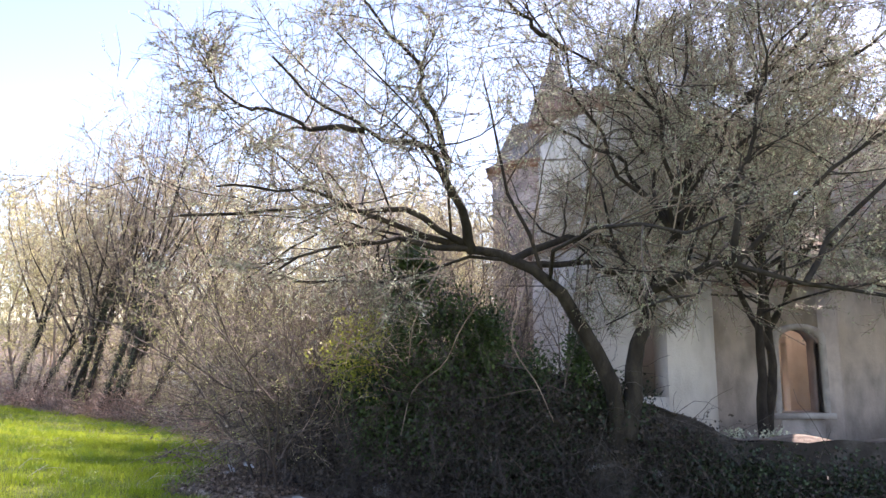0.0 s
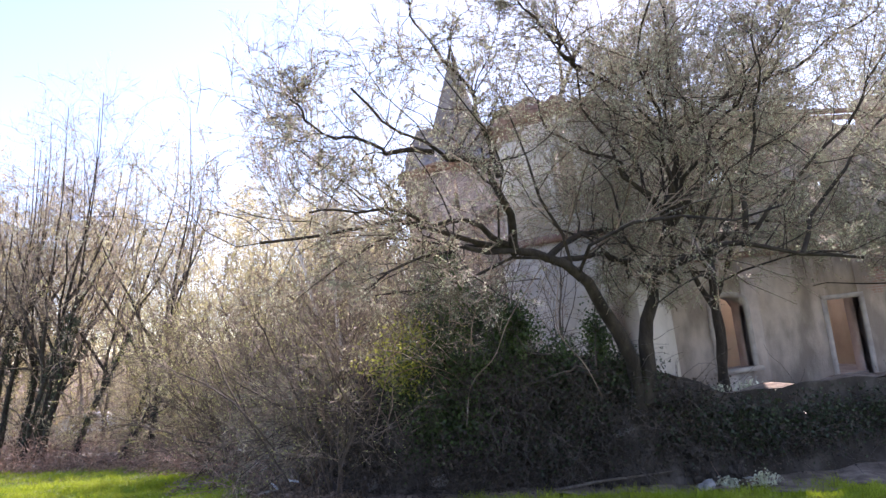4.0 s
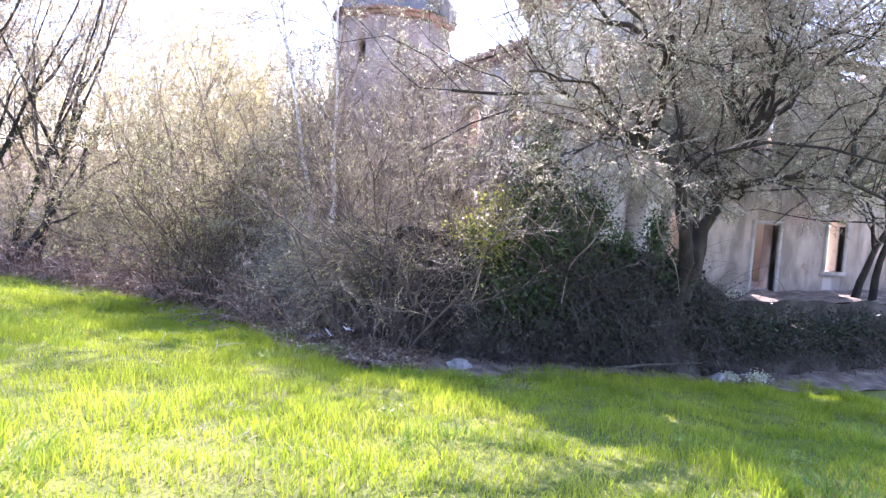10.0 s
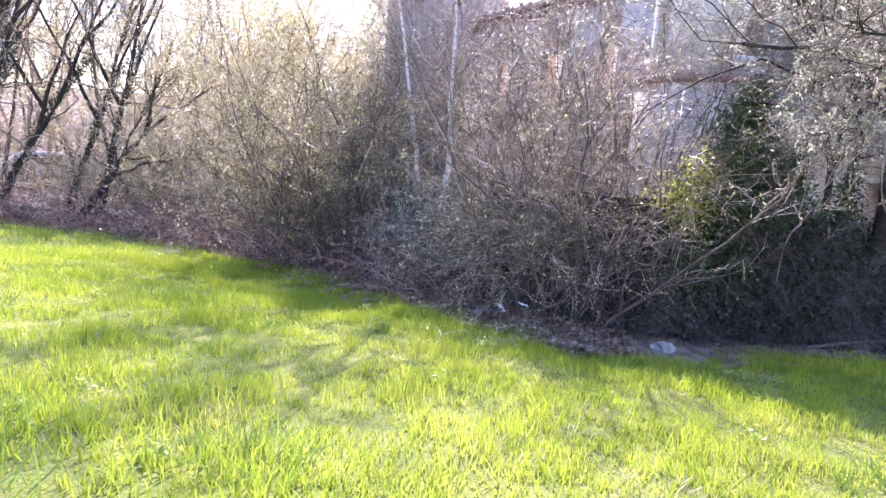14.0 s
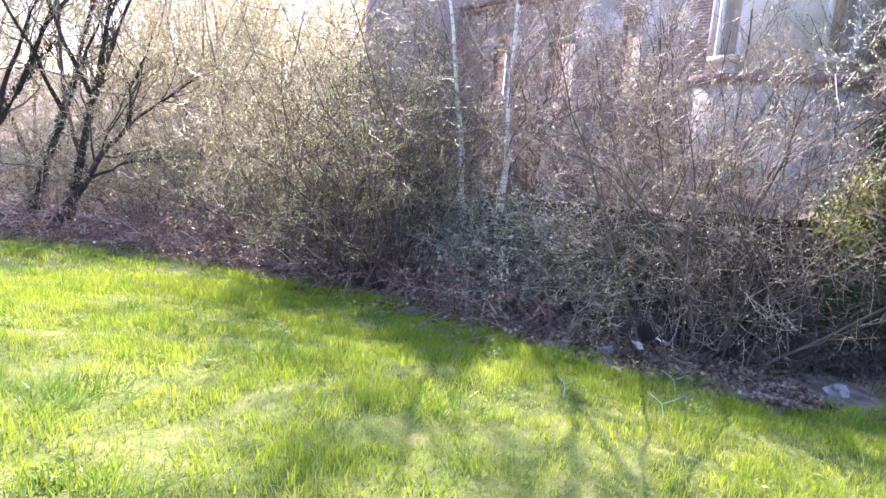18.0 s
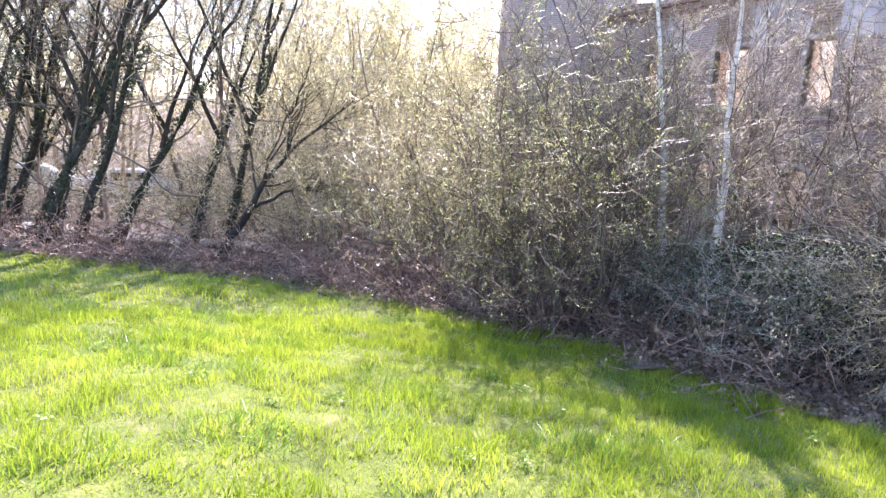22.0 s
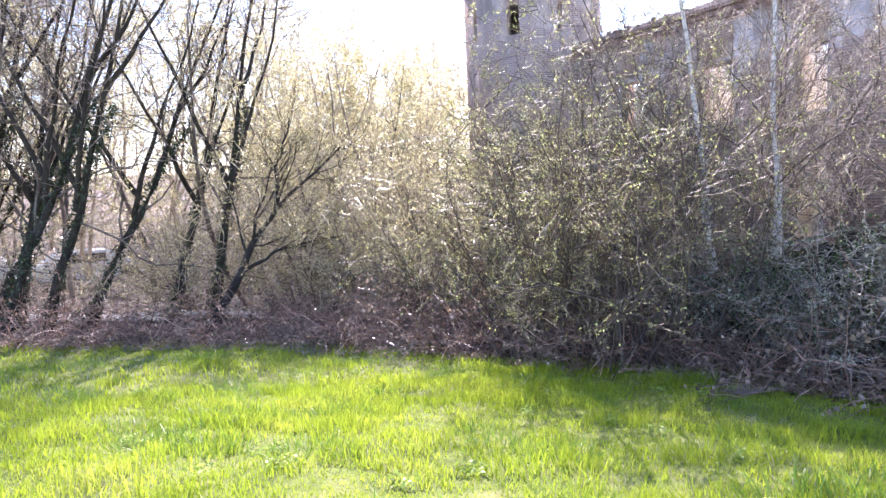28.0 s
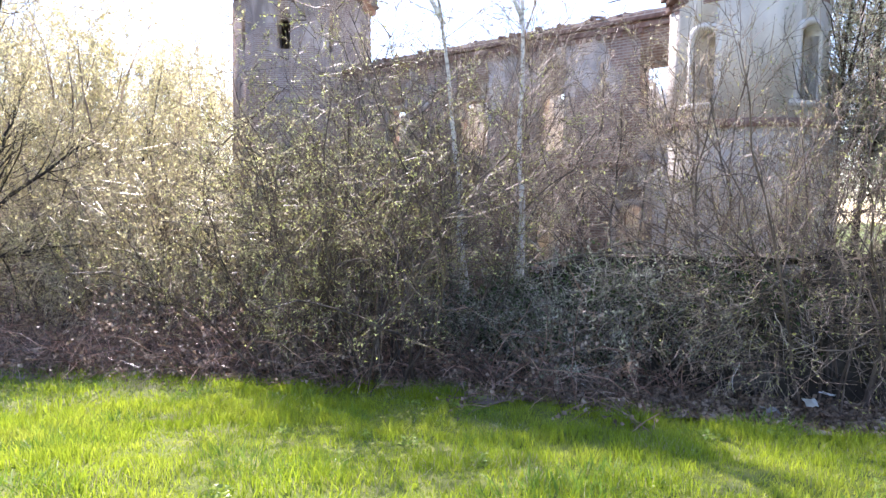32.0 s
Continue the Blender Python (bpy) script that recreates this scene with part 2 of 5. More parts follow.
# ---- mesh helpers ----
def mesh(name, verts, faces, mat, parent=None, uv=None, smooth=False, mat_index=None):
    """One mesh object from arrays of points and of faces with one count of corners."""
    verts, faces = np.asarray(verts, np.float32), np.asarray(faces, np.int32)
    me = bpy.data.meshes.new(name)
    k = faces.shape[1]
    me.vertices.add(len(verts))
    me.vertices.foreach_set("co", verts.ravel())
    me.loops.add(faces.size)
    me.loops.foreach_set("vertex_index", faces.ravel())
    me.polygons.add(len(faces))
    me.polygons.foreach_set("loop_start", np.arange(0, faces.size, k, dtype=np.int32))
    me.polygons.foreach_set("loop_total", np.full(len(faces), k, np.int32))
    mats = mat if isinstance(mat, (list, tuple)) else [mat]
    for m in mats:
        me.materials.append(m)
    if mat_index is not None:
        me.polygons.foreach_set("material_index", np.asarray(mat_index, np.int32))
    if smooth:
        me.polygons.foreach_set("use_smooth", np.ones(len(faces), bool))
    if uv is not None:
        layer = me.uv_layers.new(name="uv")
        layer.data.foreach_set("uv", np.asarray(uv, np.float32)[faces.ravel()].ravel())
    me.update(calc_edges=True)
    me.validate()
    ob = new(name, me)
    ob.parent = parent
    return ob


def part(name, bm, mat, parent, label=""):
    me = bpy.data.meshes.new(name)
    bmesh.ops.recalc_face_normals(bm, faces=bm.faces)
    bm.to_mesh(me)
    bm.free()
    me.materials.append(mat)
    ob = new(name, me)
    ob.parent = parent
    return tagged(ob, label)


def thing(name, label, category, at=(0, 0, 0), group="", kind=""):
    ob = new(name)
    ob.location = at
    return tagged(ob, label, category, group, kind)


def box(size, at=(0, 0, 0), turn=(0, 0, 0), bevel=0.0):
    bm = bmesh.new()
    bmesh.ops.create_cube(bm, size=1, matrix=pose(*at, *turn) @ Matrix.Diagonal((*size, 1)))
    if bevel:
        bmesh.ops.bevel(bm, geom=bm.edges[:], offset=bevel, segments=1, affect="EDGES")
    return bm


def lump(size, at, seed, rough=0.25, sub=2):
    """An uneven stone or clod."""
    bm = bmesh.new()
    bmesh.ops.create_icosphere(bm, subdivisions=sub, radius=0.5)
    for v in bm.verts:
        v.co *= 1 + rough * noise.noise(v.co * 3.1 + Vector((seed, seed * 0.7, 0)))
        v.co = Vector((v.co.x * size[0] + at[0], v.co.y * size[1] + at[1], v.co.z * size[2] + at[2]))
    return bm


def unit(a):
    return a / np.maximum(np.linalg.norm(a, axis=-1, keepdims=True), 1e-9)


def tubes(batches, sides=4):
    """Tubes round batches of lines: pairs of (M, N, 3) points and (M, N) radii."""
    vs, fs, base = [], [], 0
    for p, r in batches:
        m, n = p.shape[:2]
        if not m:
            continue
        t = unit(np.gradient(p, axis=1))
        ref = np.where(np.abs(t[..., 2:3]) < 0.9, np.array([0, 0, 1.0]), np.array([1.0, 0, 0]))
        a = unit(np.cross(t, ref))
        b = np.cross(t, a)
        ang = np.arange(sides) * 2 * np.pi / sides
        ring = p[:, :, None] + r[:, :, None, None] * (np.cos(ang)[:, None] * a[:, :, None] + np.sin(ang)[:, None] * b[:, :, None])
        vs.append(ring.reshape(-1, 3))
        idx = base + np.arange(m * n * sides).reshape(m, n, sides)
        nxt = np.roll(idx, -1, axis=2)
        fs.append(np.stack([idx[:, :-1], nxt[:, :-1], nxt[:, 1:], idx[:, 1:]], -1).reshape(-1, 4))
        base += m * n * sides
    return np.concatenate(vs), np.concatenate(fs)


def shoots(start, way, length, n=5, wiggle=0.18, lift=0.0, rad=0.01, tip=0.35, g=None):
    """Lines that grow from the starts: they wander, and bend up (lift > 0) or hang."""
    g = g or rng
    m = len(start)
    step = (np.asarray(length) / (n - 1))[:, None]
    d, p = unit(way), np.zeros((m, n, 3))
    p[:, 0] = start
    for k in range(1, n):
        d = unit(d + g.normal(0, wiggle, (m, 3)) + np.array([0, 0, lift]))
        p[:, k] = p[:, k - 1] + d * step
    r = np.asarray(rad)[:, None] * np.linspace(1, tip, n)[None] if np.ndim(rad) else rad * np.linspace(1, tip, n)[None].repeat(m, 0)
    return p, r


def offshoots(p, r, per, lo=0.25, hi=1.0, spread=0.9, ratio=0.5, n=5, wiggle=0.18, lift=0.05, thin=0.55, tip=0.35, vary=0.35, g=None, least=0.0045):
    """Side shoots along a batch of lines."""
    g = g or rng
    m, k = p.shape[:2]
    who = np.repeat(np.arange(m), per)
    u = g.uniform(lo, hi, len(who)) * (k - 1.001)
    a = u.astype(int)
    f = (u - a)[:, None]
    start = p[who, a] * (1 - f) + p[who, a + 1] * f
    along = unit(p[who, a + 1] - p[who, a])
    way = unit(along + spread * unit(g.normal(0, 1, (len(who), 3))))
    total = np.linalg.norm(np.diff(p, axis=1), axis=2).sum(1)
    length = total[who] * ratio * g.uniform(1 - vary, 1 + vary, len(who)) * (1.15 - 0.55 * u / (k - 1))
    rad = np.maximum((r[who, a] * (1 - f[:, 0]) + r[who, a + 1] * f[:, 0]) * thin, least)
    return shoots(start, way, length, n, wiggle, lift, rad, tip, g)


def flecks(points, size, g=None, longer=1.7, flat=0.0, plain=False):
    """Leaves: small bent diamonds at the points; plain: three-cornered buds."""
    g = g or rng
    m = len(points)
    a = unit(g.normal(0, 1, (m, 3)) * np.array([1, 1, 1 - flat]))
    b = unit(np.cross(a, g.normal(0, 1, (m, 3))))
    s = (size * g.uniform(0.6, 1.4, m))[:, None]
    c = np.cross(a, b) * s * 0.25
    if plain:
        return np.stack([points - b * s * 0.45, points + b * s * 0.45, points + a * s * longer + c], 1).reshape(-1, 3), np.arange(m * 3).reshape(m, 3)
    v = np.stack([points, points + a * s * longer * 0.5 + b * s * 0.5 + c, points + a * s * longer, points + a * s * longer * 0.5 - b * s * 0.5 + c], 1).reshape(-1, 3)
    return v, np.arange(m * 4).reshape(m, 4)


def sample(p, count, lo=0.2, g=None):
    """Random points along a batch of lines."""
    g = g or rng
    far = np.linalg.norm(np.diff(p, axis=1), axis=2).sum(1)
    who = g.choice(len(p), count, p=far / far.sum())
    u = g.uniform(lo, 1, count) * (p.shape[1] - 1.001)
    a = u.astype(int)
    f = (u - a)[:, None]
    return p[who, a] * (1 - f) + p[who, a + 1] * f


def line(points, n=9):
    """A smooth line through a few points, as a batch of one."""
    q = np.asarray(points, float)
    t = np.linspace(0, len(q) - 1.001, n)
    a = t.astype(int)
    f = (t - a)[:, None]
    pad = np.vstack([2 * q[0] - q[1], q, 2 * q[-1] - q[-2]])
    p0, p1, p2, p3 = pad[a], pad[a + 1], pad[a + 2], pad[a + 3]
    return (0.5 * (2 * p1 + (p2 - p0) * f + (2 * p0 - 5 * p1 + 4 * p2 - p3) * f ** 2 + (3 * p1 - p0 - 3 * p2 + p3) * f ** 3))[None]


def taper(a, b, n=9, power=1.0):
    return (b + (a - b) * (1 - np.linspace(0, 1, n)) ** power)[None]


# ---- the lie of the land ----
EDGE = np.array([(-30, 33), (-14, 27.5), (-6, 23.2), (-1.9, 20.2), (1.5, 17.9), (3.6, 15.8), (4.8, 13.4), (5.9, 11.2), (6.15, 8.6), (6.15, 6.5), (6.6, 4.5), (7.6, 3.9), (10.5, 4.1), (13.6, 4.05), (18, 4.0), (30, 3.6)], float)


def ground_z(x, y):
    z = 0.33 - 0.105 * x - 0.105 * y + 0.05 * np.sin(x * 0.9 + 1) * np.cos(y * 0.7) + 0.02 * np.sin(x * 3.1) * np.sin(y * 2.7 + 1)
    low, high = -1.9, 1.2
    return np.where(z < low + 0.4, low + 0.4 * np.exp((z - low - 0.4) / 0.4), np.where(z > high - 0.4, high - 0.4 * np.exp(-(z - high + 0.4) / 0.4), z))


def edge_side(x, y):
    """Signed distance to the meadow's edge; positive under the trees."""
    p = np.stack([np.asarray(x, float), np.asarray(y, float)], -1)
    a, b = EDGE[:-1], EDGE[1:]
    d = b - a
    t = np.clip(((p[..., None, :] - a) * d).sum(-1) / (d ** 2).sum(-1), 0, 1)
    off = p[..., None, :] - (a + t[..., None] * d)
    dist = np.linalg.norm(off, axis=-1)
    k = dist.argmin(-1)
    dk = d[k]
    ok = np.take_along_axis(off, k[..., None, None].repeat(2, -1), -2)[..., 0, :]
    cross = dk[..., 0] * ok[..., 1] - dk[..., 1] * ok[..., 0]
    return np.where(cross > 0, 1, -1) * dist.min(-1)


def hillside(y):
    """The wooded ground climbs behind the castle."""
    return 0.0026 * np.clip(np.asarray(y, float) - 28, 0, 46) ** 2


def sheet(name, x0, x1, y0, y1, step, keep, lift, mat, label, category):
    xs, ys = np.arange(x0, x1 + step / 2, step), np.arange(y0, y1 + step / 2, step)
    gx, gy = np.meshgrid(xs, ys)
    v = np.stack([gx, gy, ground_z(gx, gy) + lift(gx, gy)], -1).reshape(-1, 3)
    idx = np.arange(gx.size).reshape(gx.shape)
    f = np.stack([idx[:-1, :-1], idx[:-1, 1:], idx[1:, 1:], idx[1:, :-1]], -1).reshape(-1, 4)
    mid = v[f].mean(1)
    f = f[keep(mid[:, 0], mid[:, 1])]
    return tagged(mesh(name, v, f, mat, smooth=True), label, category, kind="structure")


sheet("ground", -200, 200, -160, 260, 4.0, lambda x, y: np.ones(len(x), bool), lambda x, y: -0.10 + 0 * x, M_SOIL, "wide sloping ground of short green spring grass", "ground")
sheet("meadow", -16, 22, -12, 24, 0.25, lambda x, y: edge_side(x, y) < 0.4, lambda x, y: 0 * x, M_SOIL, "sunlit sloping meadow of fresh green grass", "meadow")
sheet("woodland_floor", -44, 44, 2, 78, 0.5, lambda x, y: edge_side(x, y) > -0.3, lambda x, y: 0.02 + hillside(y) + 0.12 * np.clip(edge_side(x, y), 0, 1) + 0.05 * np.sin(x * 5) * np.sin(y * 4.3), M_LITTER, "brown leaf litter and earth under the trees", "ground")

# ---- grass ----
def blades(name, count, area, height, width, mat, label, keep, seed, lean=0.35):
    g = np.random.default_rng(seed)
    x, y = g.uniform(area[0], area[1], count), g.uniform(area[2], area[3], count)
    ok = keep(x, y, g)
    x, y = x[ok], y[ok]
    m = len(x)
    z = ground_z(x, y) - 0.01
    clump = 0.65 + 0.5 * np.sin(x * 2.3 + 2 * np.sin(y * 1.7)) * np.sin(y * 2.9 + 1.3 * np.sin(x * 1.9)) + 0.38 * np.sin(x * 8.3 + 2.1 * np.sin(y * 3.1)) * np.sin(y * 7.1 + 1.7 * np.sin(x * 2.7))
    h = height * g.uniform(0.5, 1.3, m) * np.clip(clump, 0.28, 1.6)
    th = g.uniform(0, 2 * np.pi, m)
    w = np.stack([np.cos(th), np.sin(th), 0 * th], -1) * (width * g.uniform(0.6, 1.3, m))[:, None]
    bend = g.normal(0, lean, (m, 3)) * h[:, None]
    bend[:, 2] = 0
    p = np.stack([x, y, z], -1)
    up = np.array([0, 0, 1.0]) * h[:, None]
    v = np.stack([p - w, p + w, p + w * 0.7 + up * 0.6 + bend * 0.4, p - w * 0.7 + up * 0.6 + bend * 0.4, p + up * 0.95 + bend * 1.2], 1).reshape(-1, 3)
    k = np.arange(m) * 5
    f = np.concatenate([np.stack([k, k + 1, k + 2], -1), np.stack([k, k + 2, k + 3], -1), np.stack([k + 3, k + 2, k + 4], -1)])
    ob = mesh(name, v, f, mat)
    return tagged(ob, label, "grass", kind="stuff")


meadow_keep = lambda x, y, g: (edge_side(x, y) < g.normal(0.05, 0.2, len(x))) & (x > np.interp(y, [-5, -1.2, 3.3, 8, 24], [4.2, 0.8, -2.0, -6, -16]))
blades("grass", 400000, (-5, 15.5, -4.6, 13), 0.135, 0.0042, M_GRASS, "dense fresh green meadow grass in full sun", meadow_keep, 11)
blades("far_grass", 42000, (-14, 8, 10, 24), 0.14, 0.010, M_GRASS, "fresh green meadow grass by the woodland edge", meadow_keep, 12)

# ---- the ruined castle ----
TERRACE = -0.95


def pierced(name, place, length, top, bottom, thick, openings, mat, parent, step=0.2, label=""):
    """A wall with openings (u, z0, width, height, rise of the arch), its top given along the way; place(u, z, depth) bends it into the world."""
    cuts = set(np.arange(0, length + 1e-6, step).round(4)) | {round(length, 4)}
    for u, z0, w, h, rise in openings:
        cuts |= {round(float(c), 4) for c in np.linspace(u - w / 2, u + w / 2, 9 if rise else 2)}
    cuts = sorted(c for c in cuts if 0 <= c <= length + 1e-4)
    cuts = [c for k, c in enumerate(cuts) if k == 0 or c - cuts[k - 1] > 2e-4]
    strips = []
    for a, b in zip(cuts, cuts[1:]):
        mid = (a + b) / 2
        levels = [(bottom, bottom)]
        for u, z0, w, h, rise in sorted(openings, key=lambda o: o[1]):
            if abs(mid - u) < w / 2:
                levels += [(z0, z0)] + [tuple(z0 + h - rise * (1 - math.sqrt(max(0, 1 - ((c - u) / (w / 2)) ** 2))) for c in (a, b))]
        levels.append((top(a), top(b)))
        strips.append([(lo, hi) for lo, hi in zip(levels[::2], levels[1::2]) if hi[0] > lo[0] or hi[1] > lo[1]])
    v, uv, f, known = [], [], [], {}

    def at(c, z, d):
        key = (round(c, 3), round(z, 3), d)
        if key not in known:
            known[key] = len(v)
            v.append(place(c, z, d))
            uv.append((c + d, z))
        return known[key]

    for k, ((a, b), solids) in enumerate(zip(zip(cuts, cuts[1:]), strips)):
        for (la, lb), (ha, hb) in solids:
            p = [[at(a, la, d), at(b, lb, d), at(b, hb, d), at(a, ha, d)] for d in (0, thick)]
            f += [p[0], p[1][::-1], [p[0][1], p[0][0], p[1][0], p[1][1]], [p[0][3], p[0][2], p[1][2], p[1][3]]]
        for side, c, other in ((0, a, strips[k - 1] if k else []), (1, b, strips[k + 1] if k + 1 < len(strips) else [])):
            for lo, hi in solids:
                gaps = [(lo[side], hi[side])]
                for l2, h2 in other:
                    l2, h2 = l2[1 - side], h2[1 - side]
                    gaps = [q for g0, g1 in gaps for q in ((g0, min(g1, l2)), (max(g0, h2), g1)) if q[1] - q[0] > 1e-3]
                for g0, g1 in gaps:
                    q = [at(c, g0, 0), at(c, g1, 0), at(c, g1, thick), at(c, g0, thick)]
                    f.append(q if side == 0 else q[::-1])
    f = [q for q in f if len(set(q)) == 4]
    return tagged(mesh(name, v, f, mat, parent, uv), label)


def ragged(base, rough, seed, drop=()):
    def top(u):
        z = base + rough * noise.noise(Vector((u * 1.7, seed, 0))) + rough * 0.6 * round(2 * noise.noise(Vector((u * 5.1, seed + 9, 0)))) / 2
        for at, wide, deep in drop:
            z -= deep * max(0, 1 - abs(u - at) / wide)
        return z
    return top


castle = thing("ruined_castle", "roofless ruined castle of grey plaster over brick with round corner tower", "ruin", (0, 0, 0))
FX, FY = 15.4, 10.3
west = lambda u, z, d: (FX + d, FY + u, z)
south = lambda u, z, d: (FX + u, FY + d, z)
W_OPEN = [(2.15, -0.35, 0.8, 1.8, 0.25), (5.05, -0.4, 1.0, 1.7, 0.4), (8.6, -0.4, 1.2, 1.75, 0.5), (12.0, -0.4, 0.85, 1.58, 0.38),
          (1.55, 4.0, 0.95, 1.12, 0.0), (4.75, 3.0, 0.85, 1.7, 0.0), (7.75, 2.95, 1.3, 1.75, 0.0), (11.2, 2.95, 0.85, 1.75, 0.0)]
S_OPEN = [(2.9, -0.35, 0.95, 1.85, 0.3), (6.35, -1.2, 1.05, 2.3, 0.0), (9.6, -0.35, 0.9, 1.8, 0.3), (3.4, 3.2, 0.9, 1.75, 0.0), (6.4, 2.7, 0.9, 1.75, 0.0), (9.6, 2.9, 0.9, 1.75, 0.0)]
pierced("wall", west, 16.0, ragged(6.55, 0.05, 3), -2.4, 0.55, W_OPEN, M_PLASTER, castle, label="long shaded wall with peeling grey plaster")
pierced("wall", south, 13.5, ragged(6.5, 0.3, 5, [(9, 3, 1.0)]), -2.4, 0.55, S_OPEN, M_ENDWALL, castle, label="grey plastered end wall with empty windows")
pierced("wall", lambda u, z, d: (FX + 8.2 + d, FY + 0.6 + u, z), 21.0, ragged(5.9, 0.5, 8, [(1.0, 1.6, 2.6)]), -1.2, 0.5, [(7, -0.3, 0.9, 1.8, 0.3), (10.5, -0.3, 0.9, 1.8, 0.3)], M_CREAM, castle, label="inner wall of cream plaster open to the sky")
for yy, seed in ((FY + 3.6, 2), (FY + 7.0, 4), (FY + 10.4, 6)):
    pierced("wall", lambda u, z, d, yy=yy: (FX + 0.6 + u, yy + d, z), 7.5, ragged(5.2, 0.7, seed, [(6, 2, 1.8)]), -1.2, 0.35, [(3.4, -0.9, 0.95, 2.1, 0)], M_CREAM, castle, label="cross wall of cream plaster")
floor = part("floor", box((13.0, 16.5, 0.3), (FX + 6.9, FY + 8.4, -1.05)), M_STONE, castle, "rubble-strewn floor inside the ruin")

# string courses, cornice and dentils
for z, out, tall in ((2.55, 0.09, 0.16), (6.16, 0.10, 0.14), (6.34, 0.16, 0.12)):
    part("string_course", box((out + 0.02, 15.4, tall), (FX - out / 2 + 0.01, FY + 8.0, z), bevel=0.015), M_OLDBRICK, castle)
    part("string_course", box((13.0, out + 0.02, tall), (FX + 6.9, FY - out / 2 + 0.01, z), bevel=0.015), M_OLDBRICK, castle)
dentil = bpy.data.meshes.new("dentil")
bm = box((0.12, 0.13, 0.12), bevel=0.01)
bm.to_mesh(dentil)
bm.free()
dentil.materials.append(M_OLDBRICK)
for k in range(44):
    d = new("dentil", dentil)
    d.parent, d.location = castle, (FX - 0.055, FY + 1.7 + k * 0.31, 6.02)

# loose bricks left along the broken wall top
loose = bpy.data.meshes.new("brick")
bm = box((0.22, 0.11, 0.08), bevel=0.012)
bm.to_mesh(loose)
bm.free()
loose.materials.append(M_OLDBRICK)
gg = random.Random(17)
for k in range(70):
    u = gg.uniform(0.2, 15.4)
    d = new("brick", loose)
    d.parent, d.location = castle, (FX + gg.uniform(-0.08, 0.4), FY + u, 6.53 + (0.04 if gg.random() < 0.3 else 0))
    d.rotation_euler, d.scale = (gg.uniform(-0.15, 0.15), gg.uniform(-0.15, 0.15), gg.uniform(0, 3.1)), (gg.uniform(0.7, 1.3), gg.uniform(0.8, 1.6), gg.uniform(0.8, 1.5))

# surrounds and sills of the windows
def surround(place, u, z0, w, h, rise, mat=M_STONE, sill=True, board=None, proud=0.05, broad=0.13):
    frame_ob = new("window")
    frame_ob.parent = castle
    pts = [(u - w / 2, z0), (u - w / 2, z0 + h - rise)]
    for k in range(1, 8):
        a = math.pi - math.pi * k / 8
        pts.append((u + w / 2 * math.cos(a), z0 + h - rise + rise * math.sin(a)))
    pts += [(u + w / 2, z0 + h - rise), (u + w / 2, z0)]
    v, f = [], []
    for c, z in pts:
        s = 1 + 2 * broad / w
        zz = z0 if z <= z0 else z + broad * (z - z0) / h
        for cc, zk, d in ((c, z, -proud), (u + (c - u) * s, zz, -proud), (u + (c - u) * s, zz, 0.02), (c, z, 0.22)):
            v.append(place(cc, zk, d))
    for k in range(len(pts) - 1):
        a, b = k * 4, k * 4 + 4
        f += [(a, a + 1, b + 1, b), (a + 1, a + 2, b + 2, b + 1), (a + 3, a, b, b + 3)]
    mesh("window_frame", v, f, mat, frame_ob)
    if sill:
        q = [place(c, z, d) for z in (z0 - 0.12, z0) for d in (-0.14, 0.2) for c in (u - w / 2 - 0.2, u + w / 2 + 0.2)]
        mesh("window_sill", q, [(0, 1, 3, 2), (4, 6, 7, 5), (0, 4, 5, 1), (2, 3, 7, 6), (0, 2, 6, 4), (1, 5, 7, 3)], mat, frame_ob)
    if board:
        lo, hi, mid = board
        q = [place(c, z, d) for d in (0.3, 0.34) for z in (z0, z0 + h) for c in (u + lo * w / 2, u + hi * w / 2)]
        tagged(mesh("shutter_board", q, [(0, 1, 3, 2), (4, 6, 7, 5), (0, 4, 5, 1), (2, 3, 7, 6), (0, 2, 6, 4), (1, 5, 7, 3)], M_BOARD, frame_ob), "weathered wooden shutter board")
    return frame_ob


for o in W_OPEN[:4]:
    surround(west, *o, mat=M_BRICK, sill=False, proud=0.02, broad=0.16)
for o in W_OPEN[5:]:
    surround(west, *o, mat=M_BRICK, proud=0.02, broad=0.14)
for o in S_OPEN:
    surround(south, *o, mat=M_STONE, sill=o[1] > -1)

# round corner tower
TX, TY, TR = 14.0, 9.2, 1.6
def round_wall(radius):
    return lambda u, z, d: (TX + (radius - d) * math.cos(u / radius), TY + (radius - d) * math.sin(u / radius), z)


LEDGE, TTOP = 3.05, 6.3
def tower_top(u):
    a = u / TR
    return TTOP + 0.12 * noise.noise(Vector((u * 3, 1, 0))) + 0.45 * max(0, 1 - abs(a - 2.45) / 0.28) - 0.35 * max(0, math.sin(a - 3.6)) * (a > 3.6)


T_OPEN = [(TR * a, 3.55, 0.5, 1.5, 0.2) for a in (2.95, 4.27)]
pierced("wall", round_wall(TR), TR * 2 * math.pi, tower_top, LEDGE - 0.2, 0.4, T_OPEN, M_TOWER, castle, step=0.12, label="round tower wall of pale grey plaster")
LOW = TR + 0.22
pierced("wall", round_wall(LOW), LOW * 2 * math.pi, lambda u: LEDGE, -2.4, 0.5, [(LOW * 4.75, 0.2, 0.6, 1.6, 0.2)], M_TOWER, castle, step=0.15, label="wider tower foot of grey plaster")
for o in T_OPEN:
    surround(round_wall(TR), *o, mat=M_PALESTONE, board=(-0.5, 1.0, 0), proud=0.05, broad=0.11)
